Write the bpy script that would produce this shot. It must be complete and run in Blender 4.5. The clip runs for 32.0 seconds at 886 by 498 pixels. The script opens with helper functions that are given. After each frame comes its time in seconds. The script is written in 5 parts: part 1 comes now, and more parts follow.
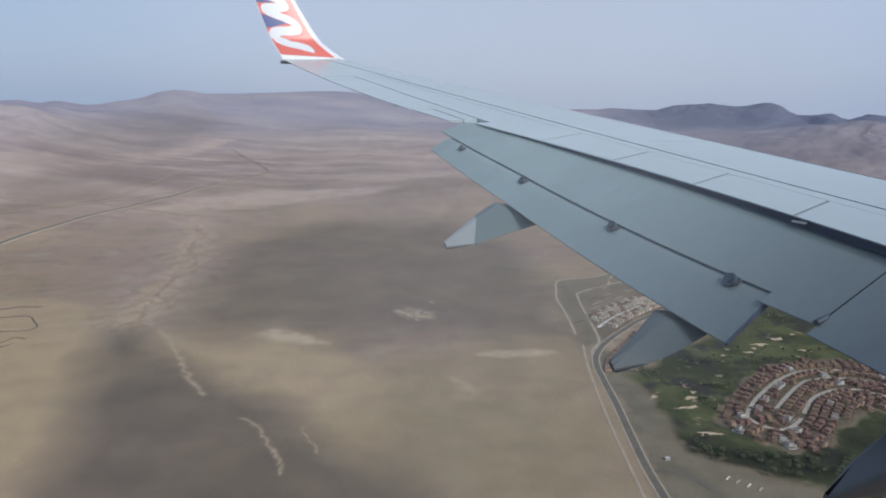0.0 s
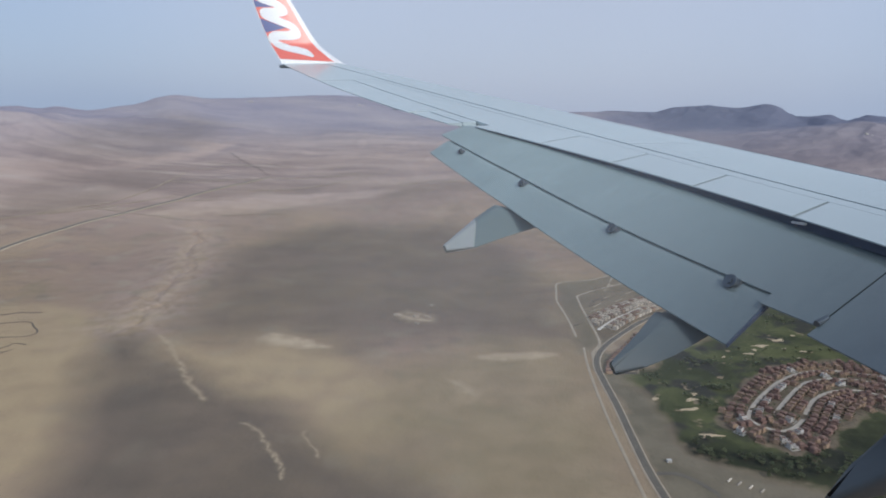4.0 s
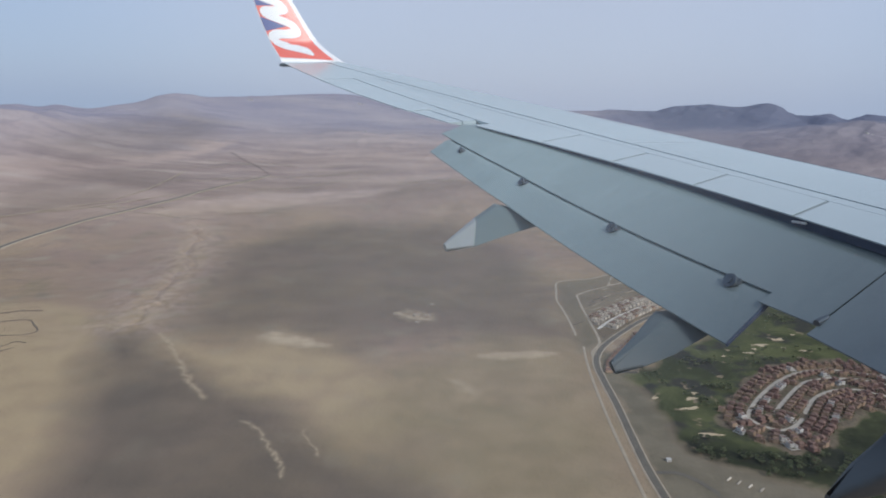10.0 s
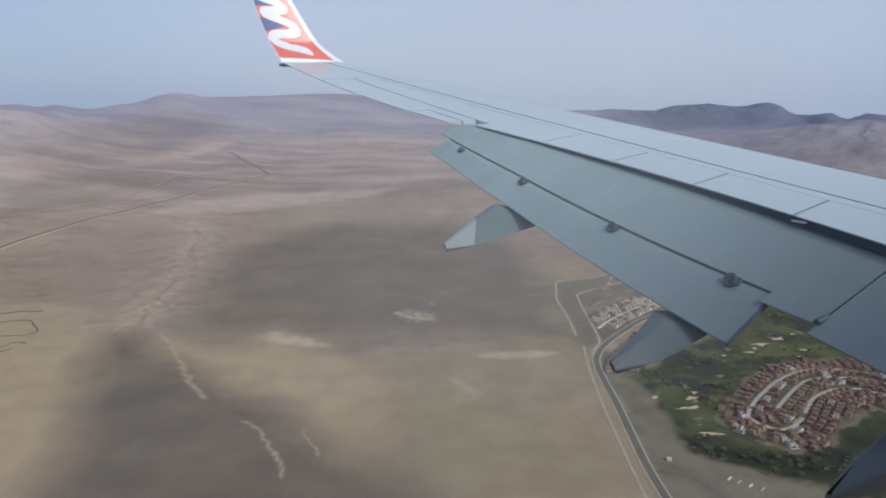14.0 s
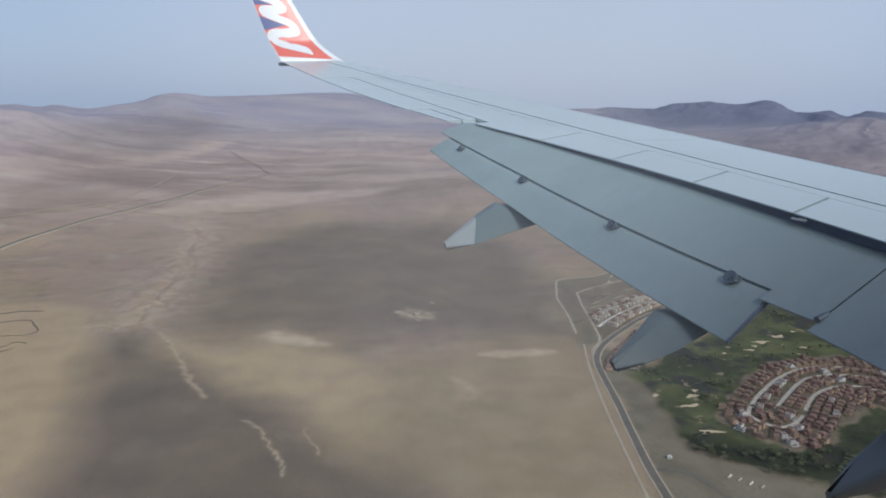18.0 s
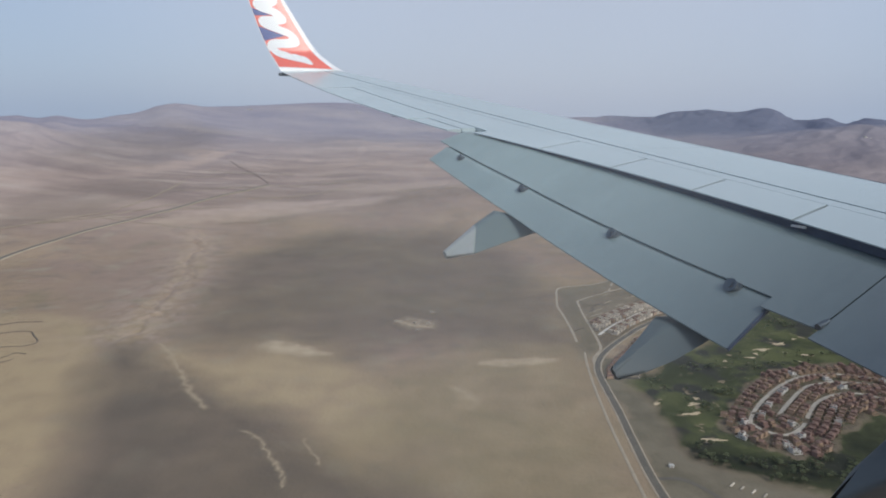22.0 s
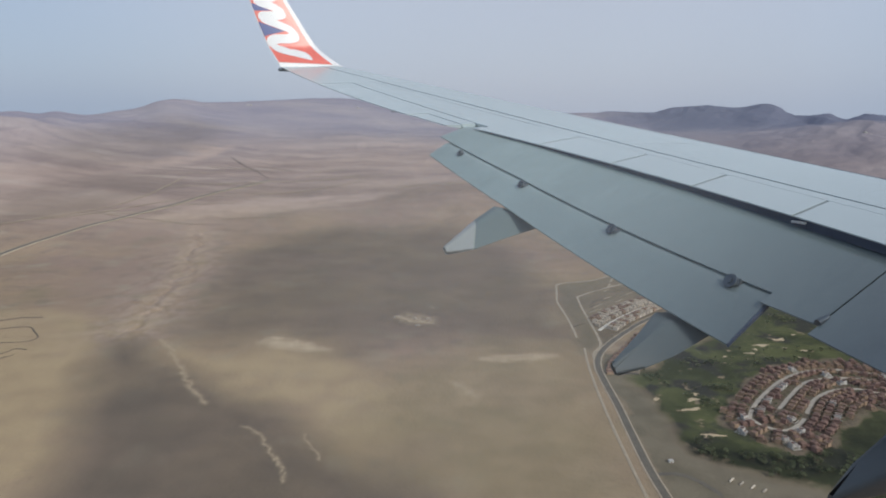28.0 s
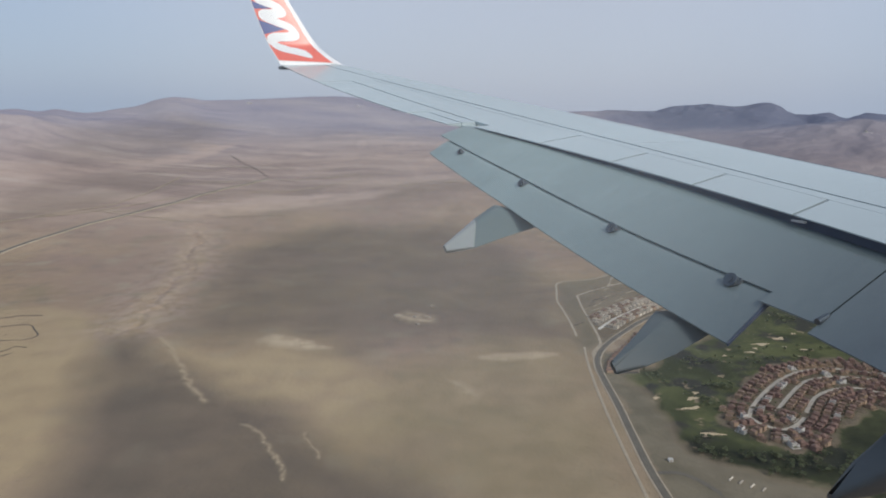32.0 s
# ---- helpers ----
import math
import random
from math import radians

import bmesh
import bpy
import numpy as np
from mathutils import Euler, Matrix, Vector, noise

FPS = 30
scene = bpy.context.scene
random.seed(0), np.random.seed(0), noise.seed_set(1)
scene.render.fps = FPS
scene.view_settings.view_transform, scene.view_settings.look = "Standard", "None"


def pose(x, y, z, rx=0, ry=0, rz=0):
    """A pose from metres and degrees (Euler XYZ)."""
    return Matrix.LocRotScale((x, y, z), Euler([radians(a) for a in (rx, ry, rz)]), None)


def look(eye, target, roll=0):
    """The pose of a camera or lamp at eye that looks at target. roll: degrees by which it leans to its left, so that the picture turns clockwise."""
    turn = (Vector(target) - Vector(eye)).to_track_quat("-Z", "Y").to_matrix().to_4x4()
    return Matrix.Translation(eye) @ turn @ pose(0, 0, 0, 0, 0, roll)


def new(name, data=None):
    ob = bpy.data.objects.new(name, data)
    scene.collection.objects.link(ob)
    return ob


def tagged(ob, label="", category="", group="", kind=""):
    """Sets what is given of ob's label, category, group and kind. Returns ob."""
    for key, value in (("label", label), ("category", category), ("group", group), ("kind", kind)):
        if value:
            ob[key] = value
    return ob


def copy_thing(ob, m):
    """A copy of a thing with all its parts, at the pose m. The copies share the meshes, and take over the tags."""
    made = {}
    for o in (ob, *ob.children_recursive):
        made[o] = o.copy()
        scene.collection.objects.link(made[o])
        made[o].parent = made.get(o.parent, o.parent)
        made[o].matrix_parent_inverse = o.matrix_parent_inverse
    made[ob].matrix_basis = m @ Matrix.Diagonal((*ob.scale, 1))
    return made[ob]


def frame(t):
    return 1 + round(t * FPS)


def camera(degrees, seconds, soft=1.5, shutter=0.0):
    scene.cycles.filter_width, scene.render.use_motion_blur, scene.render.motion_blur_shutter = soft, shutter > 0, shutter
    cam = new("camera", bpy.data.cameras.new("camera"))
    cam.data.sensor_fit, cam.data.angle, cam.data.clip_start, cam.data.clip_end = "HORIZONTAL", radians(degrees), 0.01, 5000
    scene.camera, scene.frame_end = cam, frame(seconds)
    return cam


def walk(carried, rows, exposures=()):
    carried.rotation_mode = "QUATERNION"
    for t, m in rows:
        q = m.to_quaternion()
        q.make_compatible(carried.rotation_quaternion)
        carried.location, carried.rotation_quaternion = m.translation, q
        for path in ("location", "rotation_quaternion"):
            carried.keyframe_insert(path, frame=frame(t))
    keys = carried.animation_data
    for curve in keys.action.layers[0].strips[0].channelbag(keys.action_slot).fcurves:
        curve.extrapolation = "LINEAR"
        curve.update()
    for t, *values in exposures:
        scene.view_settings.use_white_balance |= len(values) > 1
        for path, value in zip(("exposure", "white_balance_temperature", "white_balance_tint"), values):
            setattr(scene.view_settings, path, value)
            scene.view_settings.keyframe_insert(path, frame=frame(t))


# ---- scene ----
FOV, EYE = 68.0, 400.0
cam = camera(FOV, 32.0, soft=1.9)
# seconds, degrees by which the camera looks down, degrees by which it leans to its left
ROWS = [(0, 12.63, 0.78), (0.5, 12.63, 0.78), (1, 12.56, 0.78), (1.5, 12.56, 0.78), (2, 12.5, 0.69), (2.5, 12.38, 0.52), (3, 12.31, 0.51),
        (3.5, 12.33, 0.43), (5.5, 12.38, 0.52), (6, 12.31, 0.51), (6.5, 12.31, 0.51), (7, 12.25, 0.43), (7.5, 12.25, 0.43), (8, 12.33, 0.43),
        (8.5, 12.33, 0.43), (9, 12.33, 0.43), (9.5, 12.38, 0.52), (10, 12.46, 0.52), (10.5, 12.43, 0.47), (11, 12.4, 0.43), (11.5, 12.48, 0.43),
        (12, 12.53, 0.51), (12.5, 12.68, 0.52), (13, 12.68, 0.52), (13.5, 12.61, 0.52), (14, 12.48, 0.43), (14.5, 12.42, 0.34), (16.5, 12.19, -0),
        (17, 12.25, 0.08), (17.5, 12.33, 0.21), (18, 12.59, 0.26), (18.5, 12.38, 0.17), (19, 12.36, 0.26), (19.5, 12.1, 0.09), (20, 11.91, -0.09),
        (20.5, 11.6, -0), (21, 11.67, 0), (21.5, 11.82, 0), (22, 11.82, 0), (22.5, 11.82, 0), (23, 11.82, 0), (23.5, 11.82, 0),
        (24, 12.11, 0.21), (24.5, 12.14, 0.26), (25, 12.12, 0.35), (25.5, 11.99, 0.26), (27.5, 12.25, 0.08), (28, 12.19, -0), (28.5, 12.12, 0),
        (29, 12.17, 0.09), (29.5, 12.25, 0.08), (30, 12.55, 0.08), (30.5, 12.4, 0.09), (31, 12.44, 0.26), (31.5, 12.27, -0), (32, 12.32, 0.08),
        ]
# seconds, stops, kelvin, tint: the picture warms as the flight goes on
WHITE_BALANCE = [(0, -0.02, 6060, 11), (10, -0.02, 6060, 11), (17, -0.02, 6060, 10), (21, -0.03, 6120, 10), (23, -0.04, 6400, 10), (32, -0.04, 6420, 10)]
walk(cam, [(t, pose(0, 0, EYE, 90 - d, 0, 0) @ pose(0, 0, 0, 0, 0, lean)) for t, d, lean in ROWS], exposures=WHITE_BALANCE)

# ---- light: hazy sun over the far side of the fuselage, pale dusty sky ----
SUN = Vector((0.60, -0.56, 0.57)).normalized()
world = bpy.data.worlds.new("hazy_sky")
scene.world = world
world.use_nodes = True
wn, wl = world.node_tree.nodes, world.node_tree.links
wn.clear()
sky = wn.new("ShaderNodeTexSky")
sky.sky_type, sky.sun_disc = "NISHITA", False
sky.sun_elevation, sky.sun_rotation = math.asin(SUN.z), math.atan2(SUN.x, SUN.y)
sky.altitude, sky.air_density, sky.dust_density, sky.ozone_density = 300, 1.0, 3.0, 2.0
bg_sky = wn.new("ShaderNodeBackground")
bg_sky.inputs["Strength"].default_value = 0.025
wl.new(sky.outputs[0], bg_sky.inputs["Color"])
bg_haze = wn.new("ShaderNodeBackground")
glow_way = wn.new("ShaderNodeVectorMath")
glow_way.operation = "DOT_PRODUCT"
glow_way.inputs[1].default_value = Vector((0.10, 0.88, 0.44)).normalized()
sky_way = wn.new("ShaderNodeTexCoord")
wl.new(sky_way.outputs["Generated"], glow_way.inputs[0])
glow = wn.new("ShaderNodeMapRange")
glow.interpolation_type = "SMOOTHSTEP"
glow.inputs["From Min"].default_value, glow.inputs["From Max"].default_value = 0.72, 0.99
wl.new(glow_way.outputs["Value"], glow.inputs["Value"])
haze = wn.new("ShaderNodeMix")
haze.data_type = "RGBA"
haze.inputs[6].default_value, haze.inputs[7].default_value = (0.340, 0.402, 0.525, 1), (0.485, 0.515, 0.615, 1)
wl.new(glow.outputs[0], haze.inputs["Factor"])
wl.new(haze.outputs[2], bg_haze.inputs["Color"])
bg_haze.inputs["Strength"].default_value = 1.02
both = wn.new("ShaderNodeAddShader")
wout = wn.new("ShaderNodeOutputWorld")
wl.new(bg_sky.outputs[0], both.inputs[0])
wl.new(bg_haze.outputs[0], both.inputs[1])
wl.new(both.outputs[0], wout.inputs["Surface"])
sun = new("sun", bpy.data.lights.new("sun", "SUN"))
sun.data.energy, sun.data.angle, sun.data.color = 2.35, radians(18), (1.0, 0.95, 0.87)
sun.matrix_world = look(SUN * 1000 + Vector((0, 0, EYE)), (0, 0, EYE))
scene.view_settings.exposure = 0.0


# ---- materials ----
def material(name, base, rough=0.8, metal=0.0, vary=0.12, scale=1.0, bump=0.0, tint=None, detail=6.0, pieces=0.0, streak=None, gloss=0.5, inboard_shade=None):
    """A surface with two scales of mottling in object space, optional piece-to-piece change, streaks along one axis and
    painted-on shade that thins out from one distance outboard to another."""
    m = bpy.data.materials.new(name)
    m.use_nodes = True
    n, l = m.node_tree.nodes, m.node_tree.links
    b = n["Principled BSDF"]
    b.inputs["Roughness"].default_value, b.inputs["Metallic"].default_value = rough, metal
    b.inputs["Specular IOR Level"].default_value = gloss
    tc = n.new("ShaderNodeTexCoord")
    mp = n.new("ShaderNodeMapping")
    mp.inputs["Scale"].default_value = streak or (1, 1, 1)
    l.new(tc.outputs["Object"], mp.inputs["Vector"])
    big, fine = n.new("ShaderNodeTexNoise"), n.new("ShaderNodeTexNoise")
    for t, s in ((big, scale), (fine, scale * 9)):
        t.inputs["Scale"].default_value, t.inputs["Detail"].default_value = s, detail
        l.new(mp.outputs[0], t.inputs["Vector"])
    ramp = n.new("ShaderNodeMix")
    ramp.data_type = "RGBA"
    ramp.inputs[6].default_value = (*[c * (1 - vary) for c in base], 1)
    ramp.inputs[7].default_value = (*(tint or [min(1, c * (1 + vary)) for c in base]), 1)
    mean = n.new("ShaderNodeMath")
    mean.operation = "MULTIPLY_ADD"
    mean.inputs[1].default_value = 0.35
    l.new(fine.outputs["Fac"], mean.inputs[0])
    part_big = n.new("ShaderNodeMath")
    part_big.operation = "MULTIPLY"
    part_big.inputs[1].default_value = 0.65
    l.new(big.outputs["Fac"], part_big.inputs[0])
    l.new(part_big.outputs[0], mean.inputs[2])
    wide = n.new("ShaderNodeMapRange")
    wide.inputs["From Min"].default_value, wide.inputs["From Max"].default_value = 0.3, 0.7
    l.new(mean.outputs[0], wide.inputs["Value"])
    l.new(wide.outputs[0], ramp.inputs["Factor"])
    colour = ramp.outputs[2]
    if pieces:
        info, hsv, rng = n.new("ShaderNodeObjectInfo"), n.new("ShaderNodeHueSaturation"), n.new("ShaderNodeMapRange")
        rng.inputs["To Min"].default_value, rng.inputs["To Max"].default_value = 1 - pieces, 1 + pieces
        l.new(info.outputs["Random"], rng.inputs["Value"])
        l.new(rng.outputs[0], hsv.inputs["Value"])
        l.new(colour, hsv.inputs["Color"])
        colour = hsv.outputs[0]
    # painted dimming, strongest inboard and gone further out
    if inboard_shade:
        near, far_, much = inboard_shade
        xyz, thin, patchy, shade_mix = n.new("ShaderNodeSeparateXYZ"), n.new("ShaderNodeMapRange"), n.new("ShaderNodeMath"), n.new("ShaderNodeMix")
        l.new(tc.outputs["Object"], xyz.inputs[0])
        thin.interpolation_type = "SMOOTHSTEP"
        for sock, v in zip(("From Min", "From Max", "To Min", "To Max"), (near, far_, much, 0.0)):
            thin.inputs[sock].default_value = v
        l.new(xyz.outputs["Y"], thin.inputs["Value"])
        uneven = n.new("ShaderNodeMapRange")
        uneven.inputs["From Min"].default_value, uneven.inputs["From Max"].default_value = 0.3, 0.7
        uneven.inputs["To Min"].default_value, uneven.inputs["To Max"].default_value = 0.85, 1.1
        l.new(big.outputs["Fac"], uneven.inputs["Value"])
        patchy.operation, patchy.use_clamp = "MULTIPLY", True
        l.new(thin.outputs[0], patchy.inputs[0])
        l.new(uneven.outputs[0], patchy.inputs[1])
        shade_mix.data_type = "RGBA"
        shade_mix.inputs[7].default_value = (0.045, 0.052, 0.062, 1)
        l.new(patchy.outputs[0], shade_mix.inputs["Factor"])
        l.new(colour, shade_mix.inputs[6])
        colour = shade_mix.outputs[2]
    l.new(colour, b.inputs["Base Color"])
    if bump:
        bp = n.new("ShaderNodeBump")
        bp.inputs["Strength"].default_value, bp.inputs["Distance"].default_value = bump, 0.3 / scale
        l.new(fine.outputs["Fac"], bp.inputs["Height"])
        l.new(bp.outputs[0], b.inputs["Normal"])
    return m


# the dimming towards the fuselage is painted into these wing greys
WING_GREY = material("wing_grey_paint", (0.46, 0.54, 0.545), 0.22, 0.0, 0.05, 0.8, streak=(0.25, 1.6, 1), gloss=1.0, inboard_shade=(2.5, 9.5, 0.38))
# flaps: wing grey darkened, their shade and dirt put into the colour
FLAP_GREY = material("flap_shaded_grey", (0.272, 0.345, 0.335), 0.24, 0.0, 0.13, 0.7, streak=(0.3, 1.8, 1), gloss=1.0, inboard_shade=(3.0, 8.6, 0.82))
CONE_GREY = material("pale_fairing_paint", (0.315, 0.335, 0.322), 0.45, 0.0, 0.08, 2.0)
# fairing bodies: the shade under the flaps is mixed into this grey
FAIRING_GREY = material("fairing_shaded_grey", (0.135, 0.172, 0.168), 0.5, 0.0, 0.08, 2.0, streak=(1, 0.3, 1), inboard_shade=(3.2, 8.0, 0.85))
# near-black that stands for the shade inside coves, slots and joints
COVE_DARK = material("gap_shade_dark", (0.05, 0.065, 0.10), 0.7, 0.0, 0.25, 3.0)
SEAL_GREY = material("rubber_seal_grey", (0.16, 0.19, 0.205), 0.7, 0.0, 0.15, 3.0)
STEEL = material("bracket_steel", (0.10, 0.12, 0.14), 0.5, 0.6, 0.25, 12.0)
BRIGHT_METAL = material("bare_metal", (0.6, 0.62, 0.62), 0.3, 0.9, 0.1, 8.0)
TIP_WHITE = material("winglet_white_paint", (0.82, 0.82, 0.82), 0.3, 0.0, 0.03, 2.0)
TIP_RED = material("winglet_red_paint", (0.80, 0.17, 0.125), 0.3, 0.0, 0.06, 2.0)
TIP_BLUE = material("winglet_blue_paint", (0.075, 0.10, 0.28), 0.3, 0.0, 0.06, 2.0)


# ---- helpers for meshes ----
def part(name, bm, mat, parent=None, label=""):
    me = bpy.data.meshes.new(name)
    bmesh.ops.recalc_face_normals(bm, faces=bm.faces)
    bm.to_mesh(me)
    bm.free()
    if mat:
        me.materials.append(mat)
    ob = new(name, me)
    if parent:
        ob.parent = parent
    if label:
        ob["label"] = label
    return ob


def smooth(ob, angle=35):
    me = ob.data
    me.shade_smooth()
    me.set_sharp_from_angle(angle=radians(angle))
    return ob


def grid_slab(top, under, nu, nv):
    """A closed slab between two sheets, each a function of u and v from 0 to 1."""
    bm = bmesh.new()
    rows = []
    for fn in (top, under):
        rows.append([[bm.verts.new(fn(i / nu, j / nv)) for j in range(nv + 1)] for i in range(nu + 1)])
    a, b = rows
    for i in range(nu):
        for j in range(nv):
            bm.faces.new((a[i][j], a[i + 1][j], a[i + 1][j + 1], a[i][j + 1]))
            bm.faces.new((b[i][j], b[i][j + 1], b[i + 1][j + 1], b[i + 1][j]))
    for i in range(nu):
        bm.faces.new((a[i][0], b[i][0], b[i + 1][0], a[i + 1][0]))
        bm.faces.new((a[i][nv], a[i + 1][nv], b[i + 1][nv], b[i][nv]))
    for j in range(nv):
        bm.faces.new((a[0][j], a[0][j + 1], b[0][j + 1], b[0][j]))
        bm.faces.new((a[nu][j], b[nu][j], b[nu][j + 1], a[nu][j + 1]))
    return bm


def poly(c, x):
    r = 0.0
    for k in c:
        r = r * x + k
    return r


# ---- the airliner: its left wing, and the cabin wall round the seat ----
# Wing frame: o runs outboard, f forward, z up, all from the seat by the window.
HEADING = 25.09
wing = new("airliner")
wing.matrix_world = pose(0, 0, EYE, -0.55, 0, 0) @ pose(0, 0, 0, 0, 0, HEADING)
tagged(wing, "airliner in flight with grey wing, lowered flaps and red winglet", "airliner")


def wz(o, f):
    return -2.414 + 0.1602 * o + 0.0032 * o * o + 0.05 * f


def W(o, f, dz=0.0):
    """Wing frame to the wing object's axes: x forward, y outboard."""
    return Vector((f, o, wz(o, f) + dz))


LE = (-0.01605, -0.1755, 11.37)
SPAR = (-0.00944, -0.18372, 9.39161)
SPTE = (-0.02965, 0.10558, 7.13004)


def le(o):
    return poly(LE, o)


def spar(o):
    return poly(SPAR, o)


def spte(o):
    return poly(SPTE, o)


def ail_te(o):
    return poly((0.02066, -0.82916, 11.1771), o)


O_TIP, O_FLAP, O_KINK, O_ROOT = 15.72, 9.98, 4.0, 0.0


def chord_thick(o):
    return 0.75 - 0.04 * o


def panel(name, o0, o1, fore, aft, dz, thick, mat, nu=12, nv=4, label="", round_front=0.0, parent=None, sk0=0.0, sk1=0.0):
    def top(u, v):
        a0, b0 = o0 + sk0 * (1 - v), o1 + sk1 * (1 - v)
        o = a0 + (b0 - a0) * u
        f = fore(o) + (aft(o) - fore(o)) * v
        sag = round_front * max(0.0, 1 - v / 0.22) ** 2.2 if round_front else 0.0
        return W(o, f, dz - sag)

    def under(u, v):
        p = top(u, v)
        t = thick(o0 + (o1 - o0) * u, v) if callable(thick) else thick
        return p - Vector((0, 0, t))
    return smooth(part(name, grid_slab(top, under, nu, nv), mat, parent or wing, label))


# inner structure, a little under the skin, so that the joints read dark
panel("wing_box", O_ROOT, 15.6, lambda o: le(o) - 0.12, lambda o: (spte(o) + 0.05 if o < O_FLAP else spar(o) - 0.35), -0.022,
      lambda o, v: 0.10 + chord_thick(o) * 1.2 * v * (1 - v), COVE_DARK, 40, 10, "near-black wing box under the skin joints")
# forward skin in three lengths, with hairline joints
for o0, o1, s0, s1 in ((O_ROOT, 8.42, 0, -0.4), (8.432, 12.0, -0.4, -0.4), (12.010, O_TIP, -0.4, 0)):
    panel("skin_panel", o0, o1, le, lambda o: spar(o) + 0.027, 0.0, lambda o, v: 0.025 + 0.25 * chord_thick(o) * max(0.0, 1 - v / 0.22), WING_GREY, 26, 14, round_front=0.065, sk0=s0, sk1=s1)


def strip_aft(o):
    return spar(o) - 0.17 - 0.012 * (15 - o)


panel("rear_spar_panel", O_ROOT, 13.9, lambda o: spar(o) - 0.024, lambda o: strip_aft(o) + 0.011, 0.0, 0.025, WING_GREY, 30, 2)
for o0, o1 in ((8.78, O_FLAP), (7.6, 8.76), (6.40, 7.58), (5.13, 6.38), (3.9, 5.11), (2.3, 3.88)):
    panel("spoiler", o0 + 0.007, o1 - 0.007, lambda o: strip_aft(o) - 0.014, spte, 0.004, lambda o, v: 0.06 - 0.045 * v, WING_GREY, 8, 4, sk0=0.24, sk1=0.24 if o1 < O_FLAP else 0.0)
for o1 in (8.77, 7.59, 6.39, 5.12, 3.89):
    panel("spoiler_seal", o1 - 0.0045, o1 + 0.0045, lambda o: strip_aft(o) - 0.02, lambda o: spte(o) + 0.01, 0.0005, 0.02, SEAL_GREY, 1, 1, sk0=0.24, sk1=0.24)
# tip end behind the spar, aileron and its tab
def hinge(o):
    return poly((-0.29836, 8.50932), o)


panel("aileron_cove_panel", O_FLAP + 0.01, 13.9, lambda o: strip_aft(o) - 0.008, lambda o: hinge(o) + 0.012, 0.0, 0.05, WING_GREY, 16, 3)
panel("tip_panel", 13.92, O_TIP, lambda o: spar(o) - 0.012, ail_te, 0.0, lambda o, v: 0.16 - 0.145 * v, WING_GREY, 10, 6)
panel("aileron", 11.15, 13.90, lambda o: hinge(o) - 0.012, ail_te, -0.004, lambda o, v: 0.12 - 0.105 * v, WING_GREY, 14, 4)
panel("aileron", O_FLAP + 0.3, 11.13, lambda o: hinge(o) - 0.012, lambda o: hinge(o) - 0.27, -0.004, lambda o, v: 0.12 - 0.02 * v, WING_GREY, 8, 3)
panel("balance_tab", O_FLAP + 0.3, 11.13, lambda o: hinge(o) - 0.285, lambda o: ail_te(o) + 0.05, -0.012, lambda o, v: 0.07 - 0.055 * v, WING_GREY, 8, 3)
# underside skin
def under_top(u, v):
    o = O_ROOT + (15.6 - O_ROOT) * u
    a, b = le(o) - 0.05, (spte(o) + 0.25 if o < O_FLAP else ail_te(o) + 0.25)
    return W(o, a + (b - a) * v, -0.05 - chord_thick(o) * (0.16 * (1 - v) + 1.15 * v * (1 - v)))


smooth(part("lower_skin", grid_slab(under_top, lambda u, v: under_top(u, v) - Vector((0, 0, 0.02)), 30, 10), WING_GREY, wing))


# flaps: a main segment and an aft segment, each a curved slab
def main_te(o):
    return -0.212 * o + 6.948 - 0.045 * max(0.0, o - 8.4)


def main_dz(o, f):
    return -0.028 - 0.018 * (10 - o) - 0.40 * max(0.0, spte(o) - f)


def aft_dz(o, f):
    return main_dz(o, main_te(o)) - 0.014 - 0.65 * max(0.0, main_te(o) - f)


def aft_te(o):
    return poly((-0.14896, 6.02), o) - 0.04 * max(0.0, o - 8.2)


def flap_slab(name, o0, o1, fore, aft, dzf, t0, mat, nu=16, nv=8, skew=0.0, label=""):
    def top(u, v):
        o = o0 + (o1 - o0) * u
        f = fore(o) + (aft(o) - fore(o)) * v
        o += skew * v * u
        nose = 0.08 * max(0.0, 1 - v / 0.12) ** 2 if t0 > 0.05 else 0.0
        return W(o, f, dzf(o, f) - nose)

    def under(u, v):
        return top(u, v) - Vector((0, 0, t0 * (1 - v) ** 0.8 + 0.012))
    return smooth(part(name, grid_slab(top, under, nu, nv), mat, wing, label))


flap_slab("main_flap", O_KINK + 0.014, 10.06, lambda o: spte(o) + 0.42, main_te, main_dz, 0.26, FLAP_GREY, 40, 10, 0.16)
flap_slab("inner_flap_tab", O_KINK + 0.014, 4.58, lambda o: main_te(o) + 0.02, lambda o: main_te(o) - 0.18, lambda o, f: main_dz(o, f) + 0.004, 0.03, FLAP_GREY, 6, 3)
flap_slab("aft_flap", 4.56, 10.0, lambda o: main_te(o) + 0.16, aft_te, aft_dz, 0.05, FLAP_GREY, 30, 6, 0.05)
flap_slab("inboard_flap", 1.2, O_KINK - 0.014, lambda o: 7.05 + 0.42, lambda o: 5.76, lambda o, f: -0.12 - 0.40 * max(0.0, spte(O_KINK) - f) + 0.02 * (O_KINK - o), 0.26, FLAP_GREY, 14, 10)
# shaded slit at the flap's inner end, drawn as an added near-black face
def end_face(u, v):
    o = 4.535 + 0.02 * u
    f = main_te(o) + 0.02 + (aft_te(o) - main_te(o) - 0.02) * v
    return W(o, f, aft_dz(o, f) + 0.002)


